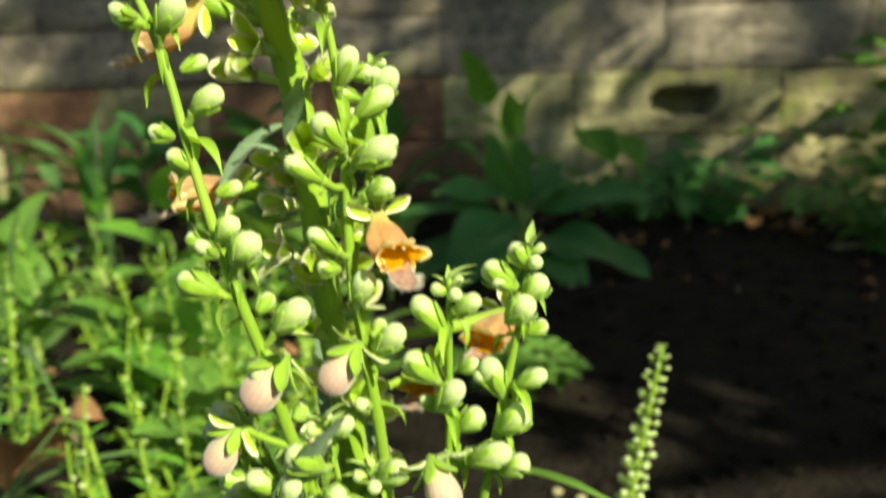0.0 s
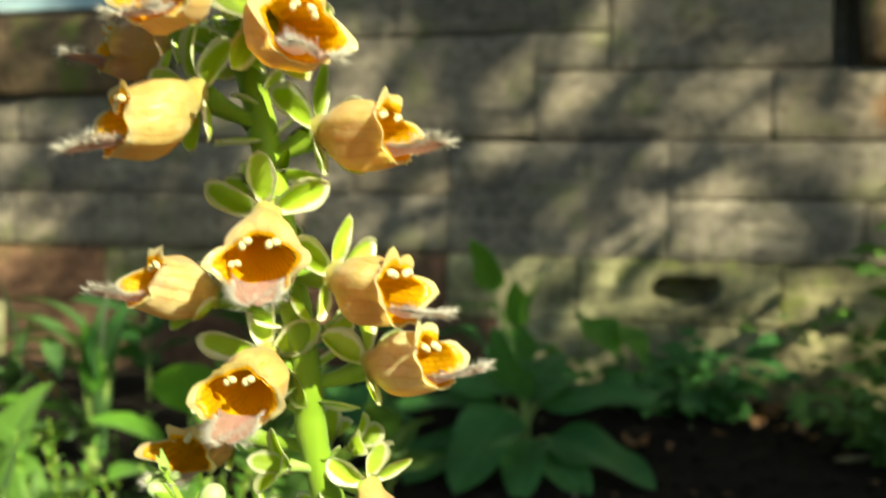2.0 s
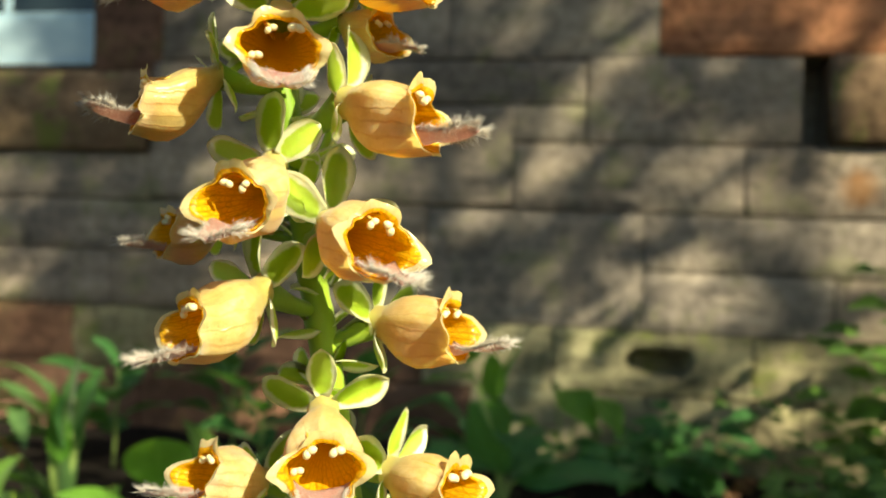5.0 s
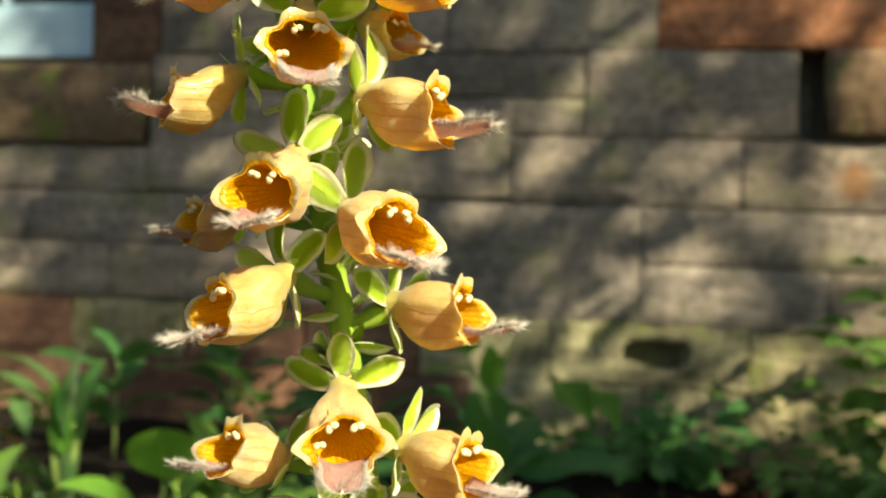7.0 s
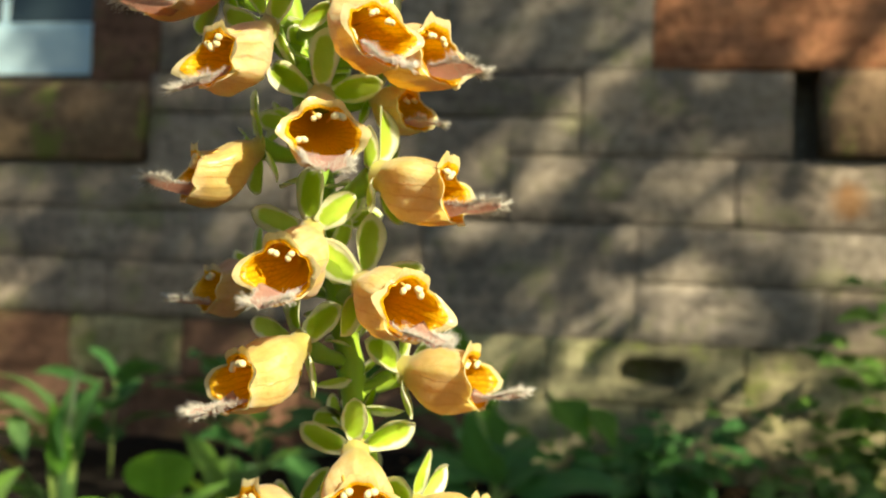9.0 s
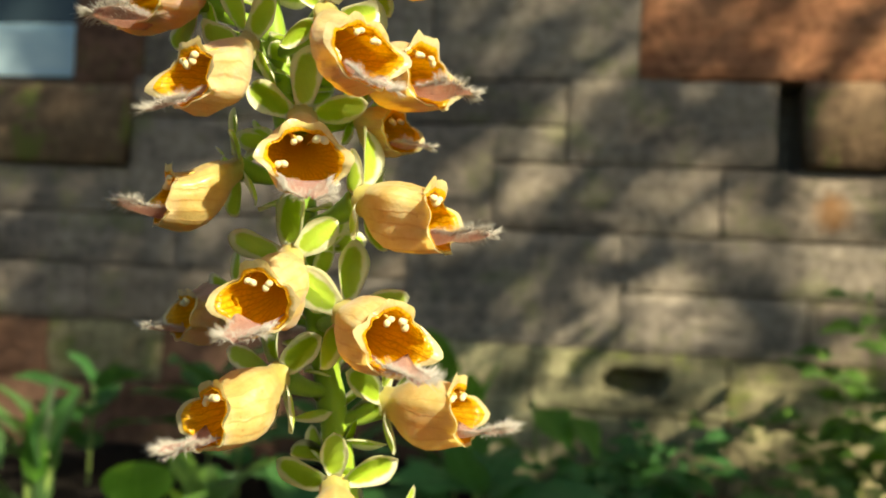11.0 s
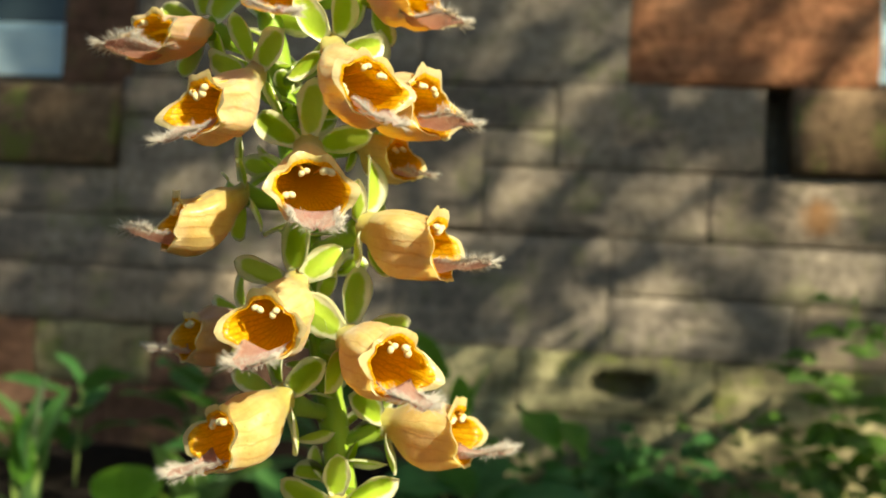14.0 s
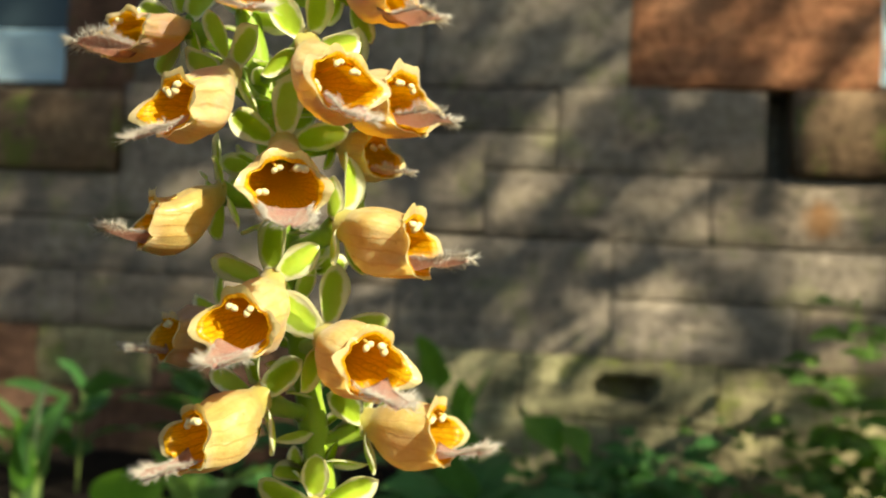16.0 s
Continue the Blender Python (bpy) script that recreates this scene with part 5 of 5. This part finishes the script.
for at, sc, turn in (((-0.80, 1.74, 0.0), 1.05, 0.3), ((-1.06, 1.66, 0.0), 0.95, 1.9), ((-0.64, 1.52, 0.0), 0.85, 3.1)):
    rows = []
    for k in range(9):
        a = turn + k * 2.4
        rows.append(((0, 0, sc * (0.06 + 0.02 * k)), (sc * 0.17 * math.cos(a), sc * 0.12 * math.sin(a) - 0.05, sc * (0.10 + 0.026 * k)), sc * (0.085 + 0.02 * math.sin(k * 2.1)), 0.8, 0.3 * math.sin(k * 1.7)))
    leaf_clump("hellebore", at, "dark broad leaves in shade at wall foot", rows, LEAF_DARK, fold=0.25, stalk=0.2, wave=0.18, shape=0.52, tip=0.6)
leaf_clump("hellebore", (-0.42, 1.25, 0.0), "dark broad leaves in shade low on soil", [
    ((0, 0, 0.05), (0.05, -0.10, 0.10), 0.07, 0.9, 0.1), ((0, 0, 0.05), (-0.12, -0.10, 0.08), 0.08, 0.9, 0.1), ((0, 0, 0.05), (0.13, 0.0, 0.09), 0.07, 0.9, 0.1), ((0, 0, 0.05), (-0.10, 0.10, 0.15), 0.08, 0.9, 0.1), ((0, 0, 0.05), (0.06, 0.10, 0.15), 0.08, 0.9, 0.1)], LEAF_DARK, fold=0.3, stalk=0.2)
for at, sc in (((-0.36, 0.86, 0.0), 1.0), ((-0.55, 1.12, 0.0), 1.15), ((-0.30, 1.10, 0.0), 0.9), ((-0.78, 0.80, 0.0), 1.1), ((-0.20, 0.62, 0.0), 0.7), ((-0.40, 0.55, 0.0), 0.95), ((-0.62, 0.66, 0.0), 0.85), ((-0.24, 0.40, 0.0), 0.7)):
    rows = []
    for k in range(9):
        a = k * 2.4 + at[0] * 7
        ln = sc * (0.10 + 0.05 * math.sin(k * 3.1))
        rows.append(((0, 0, 0.02 + 0.008 * k), (math.cos(a) * ln, math.sin(a) * ln, sc * (0.06 + 0.016 * k)), sc * 0.062, 0.9, 0.2 * math.sin(k)))
    leaf_clump("leafy_seedling", at, "low clump of broad mid-green leaves", rows, LEAF_MID, fold=0.25, stalk=0.15, shape=0.48, tip=0.7, wave=0.2)
leaf_clump("round_leaf_plant", (-0.60, 0.98, 0.0), "pale green rounded leaves in sunlight", [
    ((0.02, 0, 0.13), (0.06, -0.10, 0.245), 0.098, 0.6, 0.1), ((0, 0, 0.08), (-0.10, -0.08, 0.15), 0.08, 0.8, -0.2), ((0.02, 0, 0.06), (0.13, -0.10, 0.13), 0.08, 0.8, 0.2),
    ((0, 0, 0.04), (-0.02, -0.15, 0.09), 0.085, 0.8, 0.0), ((0, 0, 0.04), (0.10, 0.06, 0.17), 0.08, 0.8, 0.0)], LEAF_BRIGHT_LIT, fold=0.2, stalk=0.2, shape=0.5, tip=0.7)
leaf_clump("round_leaf_plant", (-0.325, 0.52, 0.0), "bright green rounded leaves among low growth", [
    ((0.01, 0.02, 0.07), (0.0, -0.02, 0.165), 0.080, 0.4, 0.1), ((0, 0, 0.05), (-0.07, -0.05, 0.115), 0.065, 0.6, -0.2), ((0.01, 0, 0.05), (0.07, -0.03, 0.100), 0.060, 0.6, 0.2)], LEAF_BRIGHT_LIT, fold=0.2, stalk=0.2, shape=0.5, tip=0.7)


def strap_clump(at, label, rows, seed):
    t = thing("strap_leaf_clump", label, "plant", at)
    for k, (b, e, w, bend, roll) in enumerate(rows):
        leaf_between("leaf", b, e, w, LEAF_STRAP, t, bend, roll, seed=seed + k, fold=0.45, shape=0.36, tip=1.2, nx=16, ny=4)
    return t


strap_clump((-0.87, 1.16, 0.0), "tall lance-shaped green leaves on arching stems", [
    ((0.02, 0, 0.17), (0.05, -0.02, 0.33), 0.062, 0.2, 1.2), ((0.03, 0, 0.16), (0.085, -0.01, 0.30), 0.056, 0.2, 1.3), ((0, 0, 0.19), (-0.15, -0.05, 0.22), 0.042, 1.5, 0.2), ((0, 0, 0.20), (-0.17, 0.0, 0.29), 0.038, 1.3, 0.2),
    ((0.0, 0, 0.17), (-0.13, -0.06, 0.12), 0.04, 1.1, 0.3), ((-0.01, 0, 0.15), (-0.20, -0.03, 0.17), 0.042, 1.3, 0.2), ((0, 0, 0.0), (-0.02, 0.0, 0.27), 0.034, 0.3, 0.5), ((0, 0, 0.0), (0.04, -0.01, 0.25), 0.032, 0.2, -0.3),
    ((0.01, 0, 0.0), (0.02, -0.02, 0.27), 0.036, -0.2, 0.2), ((-0.02, 0, 0.02), (-0.09, -0.04, 0.17), 0.042, 0.8, 0.2),
    ((0, 0, 0.06), (-0.18, -0.10, 0.10), 0.078, 1.0, 0.1), ((0, 0, 0.03), (-0.14, -0.18, 0.06), 0.085, 0.9, 0.0), ((0, 0, 0.03), (0.05, -0.14, 0.08), 0.05, 0.9, 0.0)], 20)
clump = bpy.data.objects["strap_leaf_clump"]
for k, e in enumerate(((0.025, -0.004, 0.18), (0.04, -0.006, 0.17), (0.004, -0.01, 0.19), (-0.012, -0.008, 0.15), (-0.05, -0.02, 0.09))):
    part("leaf_stalk", tube(bmesh.new(), spline([(0.006 * (k - 2), 0, -0.01), (e[0] * 0.4, e[1] * 0.4, e[2] * 0.5), e], 4), 0.0055 - 0.0005 * k, 7), STEM_PALE, clump)
for b, e, w, bend, roll, mat in (((0.02, 0, 0.15), (0.045, -0.03, 0.315), 0.070, 0.25, 1.2, LEAF_DARK), ((0.033, 0, 0.15), (0.085, -0.02, 0.30), 0.062, 0.25, 1.35, LEAF_DARK), ((-0.015, -0.02, 0.20), (-0.150, -0.06, 0.270), 0.056, 0.9, 0.1, LEAF_STRAP),
                            ((-0.02, -0.02, 0.19), (-0.150, -0.07, 0.222), 0.044, 0.9, 0.2, LEAF_STRAP), ((-0.07, -0.03, 0.23), (-0.008, -0.08, 0.165), 0.030, 0.6, 0.2, LEAF_STRAP), ((0.014, -0.02, 0.13), (0.015, -0.05, 0.260), 0.046, 0.2, 0.1, LEAF_BRIGHT_LIT),
                            ((-0.035, -0.04, 0.100), (-0.150, -0.13, 0.118), 0.070, 0.5, 0.1, LEAF_BRIGHT_LIT), ((-0.050, -0.03, 0.112), (-0.105, -0.07, 0.198), 0.040, 0.5, 0.4, DEAD)):
    leaf_between("leaf", b, e, w, mat, clump, bend, roll, "withered brown strap leaf" if mat is DEAD else "", seed=int(w * 1000), fold=0.3, wave=0.15, shape=0.5, tip=0.6)
strap_clump((-1.10, 1.25, 0.0), "tall lance-shaped green leaves on arching stems", [
    ((0, 0, 0.05), (0.10, -0.05, 0.27), 0.04, 0.9, 0.3), ((0, 0, 0.10), (-0.05, 0.0, 0.34), 0.04, 0.4, 0.8), ((0, 0, 0.1), (0.12, -0.10, 0.14), 0.05, 1.1, 0.0), ((0, 0, 0.1), (-0.14, -0.1, 0.16), 0.05, 1.1, 0.0), ((0, 0, 0.1), (0.02, -0.18, 0.12), 0.06, 1.1, 0.0)], 40)
strap_clump((-0.62, 0.60, 0.0), "narrow grassy blue-green leaves at bed edge", [
    ((0, 0, 0.0), (0.20, -0.16, 0.155), 0.016, 1.0, 0.0), ((0, 0, 0.0), (0.24, -0.22, 0.10), 0.016, 1.2, 0.0), ((0, 0, 0.0), (0.16, -0.2, 0.04), 0.015, 1.4, 0.0), ((0, 0, 0), (0.05, -0.10, 0.21), 0.016, 0.6, 0.0), ((0, 0, 0), (-0.05, -0.12, 0.19), 0.016, 0.6, 0.0), ((0, 0, 0), (0.10, -0.06, 0.24), 0.017, 0.5, 0.0)], 60)
strap_clump((-0.41, 0.31, 0.0), "arching blue-green strap leaves at bed edge", [
    ((0, 0, 0.0), (0.13, -0.01, 0.115), 0.016, 0.9, 0.1), ((0, 0, 0.0), (0.165, 0.0, 0.100), 0.015, 1.1, 0.2), ((0, 0, 0.0), (0.05, 0.0, 0.19), 0.015, 0.4, 0.4), ((0, 0, 0.0), (0.03, -0.02, 0.235), 0.014, 0.3, 0.5), ((0, 0, 0.0), (0.10, -0.03, 0.07), 0.016, 1.0, 0.0), ((0, 0, 0.0), (0.08, 0.02, 0.16), 0.014, 0.7, 0.2)], 80)
strap_clump((-0.34, 0.22, 0.0), "narrow grassy blue-green leaves at bed edge", [
    ((0, 0, 0.0), (0.10, 0.02, 0.095), 0.012, 0.9, 0.0), ((0, 0, 0.0), (0.13, 0.0, 0.05), 0.012, 1.1, 0.0), ((0, 0, 0), (0.01, 0.0, 0.17), 0.010, 0.3, 0.5), ((0, 0, 0), (-0.04, 0.02, 0.16), 0.011, 0.4, 0.5), ((0, 0, 0), (0.05, 0.06, 0.14), 0.012, 0.8, 0.0)], 70)


# leafy low shrubs along the foot of the wall
def small_leaf_shrub(name, at, label, stems, mat, seed, leaf=0.034, three=True, each=2):
    t = thing(name, label, "shrub", at)
    g = random.Random(seed)
    meshes = [leaf_mesh(leaf * k, leaf * 0.62 * k, mat, 0.6, 0.25, 0.15, 0.5, 0.9, 0.12, 0.14, i, 10, 4) for i, k in enumerate((0.75, 1.0, 1.2))]
    for e in stems:
        pts = spline([(0, 0, 0), (e[0] * 0.35, e[1] * 0.35, e[2] * 0.55), e], 8)
        bm = bmesh.new()
        tube(bm, pts, [0.0032 - 0.0022 * i / (len(pts) - 1) for i in range(len(pts))], 6)
        st = part("stem", bm, WOODY if g.random() < 0.5 else STEM, t)
        for k in range(3, len(pts)):
            for s in range(each):
                a = g.uniform(0, 6.28)
                d = Vector((math.cos(a), math.sin(a) - 0.35, g.uniform(-0.1, 0.5)))
                tip = pts[k] + d.normalized() * leaf * g.uniform(0.5, 1.2)
                for turn in (0, 0.95, -0.95) if three else (0,):
                    dd = Matrix.Rotation(turn, 3, "Z") @ d
                    part("leaf", meshes[g.randrange(3)], None, st, m=aim(tip, dd, (0, -0.5, 1), g.uniform(0.8, 1.15)))
    return t


small_leaf_shrub("rose_bush", (0.70, 1.72, 0.0), "young rose stems with toothed green leaflets", [(-0.02, 0.0, 0.54), (-0.14, -0.02, 0.34), (0.10, 0.0, 0.42), (-0.07, -0.03, 0.26)], LEAF_MID, 2, 0.076, True, 1)
small_leaf_shrub("trailing_plant", (0.52, 1.84, 0.0), "trailing stems with small lobed green leaves", [(-0.16, -0.02, 0.23), (0.0, -0.04, 0.25)], LEAF_SMALL, 3, 0.044, False, 1)
small_leaf_shrub("trailing_plant", (0.22, 1.81, 0.0), "dark low leafy stems against wall foot", [(-0.12, -0.04, 0.11), (0.08, -0.02, 0.15), (-0.02, -0.08, 0.11), (0.12, -0.03, 0.12), (-0.15, -0.08, 0.10), (-0.08, -0.14, 0.08)], LEAF_DARK, 4, 0.068, False)
small_leaf_shrub("trailing_plant", (0.58, 1.55, 0.0), "sprawling stems with small green leaves on soil", [(-0.16, -0.05, 0.10), (0.02, -0.12, 0.12), (-0.05, 0.02, 0.16), (0.14, -0.02, 0.15), (0.08, -0.18, 0.06)], LEAF_SMALL, 5, 0.042)
small_leaf_shrub("geranium_clump", (-0.045, 0.72, 0.0), "small clump of serrated green leaves on soil", [(-0.05, -0.02, 0.045), (0.035, -0.03, 0.045), (0.0, -0.06, 0.04)], LEAF_MID, 6, 0.026)

# ---------------------------------------------------------------- litter on the soil
lg = random.Random(8)


def litter(x, y, size, mat, name, label, category, lift=0.006):
    a = lg.uniform(0, 6.28)
    bend = lg.uniform(0.6, 1.6)
    ob = new(name, leaf_mesh(size, size * lg.uniform(0.4, 0.65), mat, bend, 0.5, 0.4, 0.48, 1.0, 0.1, seed=lg.randrange(99), nx=8, ny=4))
    ob.matrix_basis = aim((x, y, ground_height(x, y) + lift), (math.cos(a), math.sin(a), 0.25))
    return tagged(ob, label, category, "litter")


litter(0.085, 1.45, 0.115, DEAD, "dead_leaf", "curled striped brown dead leaf on soil", "leaf", 0.02)
for k in range(46):
    x, y = lg.uniform(-0.7, 0.95), lg.uniform(0.5, 1.95)
    litter(x, y, lg.uniform(0.012, 0.045), DEAD, "dead_leaf", "small curled brown dead leaf on soil", "leaf")
for k in range(16):
    x = lg.uniform(0.15, 0.95)
    litter(x, lg.uniform(1.84, 1.96), lg.uniform(0.03, 0.06), DEAD, "dead_leaf", "reddish brown dead leaf at wall foot", "leaf")


for x, y, size in ((0.36, 1.74, 0.06), (0.41, 1.77, 0.075), (0.45, 1.74, 0.06), (0.49, 1.78, 0.07), (0.40, 1.66, 0.05), (0.44, 1.60, 0.05), (0.53, 1.75, 0.06)):
    litter(x, y, size, DEAD, "dead_leaf", "reddish brown dead leaf at wall foot", "leaf", 0.012)


def pebble(x, y, r, mat, label):
    bm = bmesh.new()
    bmesh.ops.create_icosphere(bm, subdivisions=2, radius=r)
    o = Vector((x * 40, y * 40, 0))
    for v in bm.verts:
        v.co *= 1 + 0.28 * noise.noise(v.co / r * 0.9 + o)
        v.co.z *= 0.62
    ob = new("pebble", mesh_of(bm, mat))
    ob.location = (x, y, ground_height(x, y) + r * 0.25)
    return tagged(ob, label, "stone", "pebbles")


pebble(0.352, 1.93, 0.022, STONE, "pale chip of stone at wall foot")
for k in range(60):
    pebble(lg.uniform(-0.6, 0.95), lg.uniform(0.45, 1.9), lg.uniform(0.003, 0.009), STONE_DIRTY if k % 3 else SOIL, "small stone lying on dark soil")
clods = bmesh.new()
for k in range(900):
    x, y = lg.uniform(-0.8, 1.0), lg.uniform(0.3, 1.95)
    r = lg.uniform(0.003, 0.012)
    m = Matrix.Translation((x, y, ground_height(x, y) + r * 0.2)) @ Matrix.Rotation(lg.uniform(0, 3), 4, "Z") @ Matrix.Diagonal((r, r * lg.uniform(0.6, 1), r * 0.7, 1))
    bmesh.ops.create_icosphere(clods, subdivisions=1, radius=1, matrix=m)
tagged(new("soil_crumbs", mesh_of(clods, SOIL)), "loose dark crumbs of garden soil", "soil", kind="stuff")
st = new("stick", mesh_of(tube(bmesh.new(), spline([(0.46, 1.50, 0.005), (0.56, 1.53, 0.012), (0.70, 1.52, 0.008)], 4), 0.006, 7), WOODY))
tagged(st, "grey-brown dry stick lying on soil", "stick")


# ---------------------------------------------------------------- unseen trees and shrubs added to dapple and shade wall and bed
def shade_tree(at, label, seed, high=1.0, wide=1.0, first=8, leaves=(14, 34), name="shade_tree", kind_of="tree", bare=0.0, limbs=22, thick=99.0, girth=1.0):
    t = thing(name, label, kind_of, at)
    g = random.Random(seed)
    trunk = spline([(0, 0, -0.1), (0.05, 0.03, 1.0), (-0.04, 0.0, 2.0), (0.02, 0.05, 3.0), (0.0, 0.0, 3.9), (0.05, 0.05, 4.7)], 5)
    trunk = [Vector((p.x * wide, p.y * wide, p.z * high + bare)) for p in trunk]
    bm = bmesh.new()
    tube(bm, [Vector((0, 0, -0.1))] + trunk if bare else trunk, [0.085 * girth] * (bare > 0) + [girth * (0.075 - 0.06 * i / (len(trunk) - 1)) for i in range(len(trunk))], 10)
    ends = []
    for k in range(limbs):
        p = trunk[first + (k * (24 - first)) // limbs]
        a = k * 2.4 + g.uniform(-0.4, 0.4)
        ln = g.uniform(0.35, 0.8) * wide
        e = p + Vector((math.cos(a) * ln, math.sin(a) * ln, g.uniform(-0.15, 0.75)))
        mid = p.lerp(e, 0.5) + Vector((0, 0, g.uniform(-0.05, 0.15)))
        limb = spline([p, mid, e], 5)
        tube(bm, limb, [0.040 - 0.026 * i / (len(limb) - 1) for i in range(len(limb))], 7)
        for j in range(2):
            q = limb[5 + 3 * j]
            f = q + Vector((g.uniform(-0.3, 0.3), g.uniform(-0.3, 0.3), g.uniform(-0.2, 0.4)))
            tube(bm, [q, q.lerp(f, 0.5) + Vector((0, 0, 0.03)), f], [0.016, 0.012, 0.006], 5)
            ends.append(f)
        ends.append(e)
    part("trunk", bm, WOODY, t)
    bm = bmesh.new()
    for e in ends:
        # seven times the leaves above thick, to deepen the shade they cast
        for k in range(g.randrange(*leaves) * (7 if e.z > thick else 1)):
            p = e + Vector((g.gauss(0, 0.10), g.gauss(0, 0.10), g.gauss(0, 0.08)))
            d = Vector((g.uniform(-1, 1), g.uniform(-1, 1), g.uniform(-0.8, 0.4))).normalized()
            s = d.cross(Vector((0.2, 0.3, 1))).normalized()
            ln, w = g.uniform(0.07, 0.13), g.uniform(0.025, 0.042)
            v = [bm.verts.new(q) for q in (p, p + d * ln * 0.45 + s * w, p + d * ln, p + d * ln * 0.45 - s * w)]
            bm.faces.new(v)
    part("crown", bm, LEAF_SMALL, t)
    return t


# Out of view; each is set where its shadow falls on the wall
shade_tree((4.42, -1.75, 0.0), "unseen tall leafy tree, open crown dappling the wall", 3, 1.08, leaves=(5, 15), bare=1.17, thick=5.18)
shade_tree((3.52, -1.74, 0.0), "unseen slender leafy tree added to shade the left wall", 9, 1.0, 0.7, 15, (3, 8), bare=1.17)
shade_tree((5.34, -1.74, 0.0), "unseen slender tree added for branch shadows on the wall", 12, 1.06, 0.8, 13, (0, 2), bare=1.17, limbs=9, thick=5.78, girth=0.4)
shade_tree((5.80, -1.78, 0.0), "unseen slender tree added to shade the wall's right edge", 29, 0.92, 0.45, 21, (1, 4), bare=1.17, limbs=12, girth=0.4)
# Unseen shrubs added to keep the soil and wall foot in shade
shade_tree((2.12, -0.46, 0.0), "unseen dense shrub added to shade bed and wall foot", 7, 0.42, 0.7, 3, (12, 20), "shade_shrub", "shrub")
shade_tree((2.84, -0.46, 0.0), "unseen dense shrub added to shade bed and wall foot", 17, 0.50, 0.6, 3, (12, 20), "shade_shrub", "shrub")
shade_tree((2.20, -0.50, 0.0), "unseen dense shrub added to shade bed and wall foot", 23, 0.65, 0.65, 3, (12, 20), "shade_shrub", "shrub")


# ---------------------------------------------------------------- wall blocks
for k, (x0, x1, z0, z1, kind) in enumerate(BLOCKS):
    mat, rough = KIND[kind]
    if x0 > 0.54 and z0 > 0.8 and z1 < 1.07:
        continue
    hollow = (0.218 - x0, 0.274 - z0) if (x0 < 0.218 < x1 and z0 < 0.274 < z1) else None
    part("stone", stone_mesh(x1 - x0, z1 - z0, 0.045 if kind == "d" else 0.03, mat, k, rough, 0.0034, 0.013 if kind == "d" and -0.5 < x0 < 0.95 else 0.035, hollow), None, wall, m=Matrix.Translation((x0, WALL_Y, z0)))
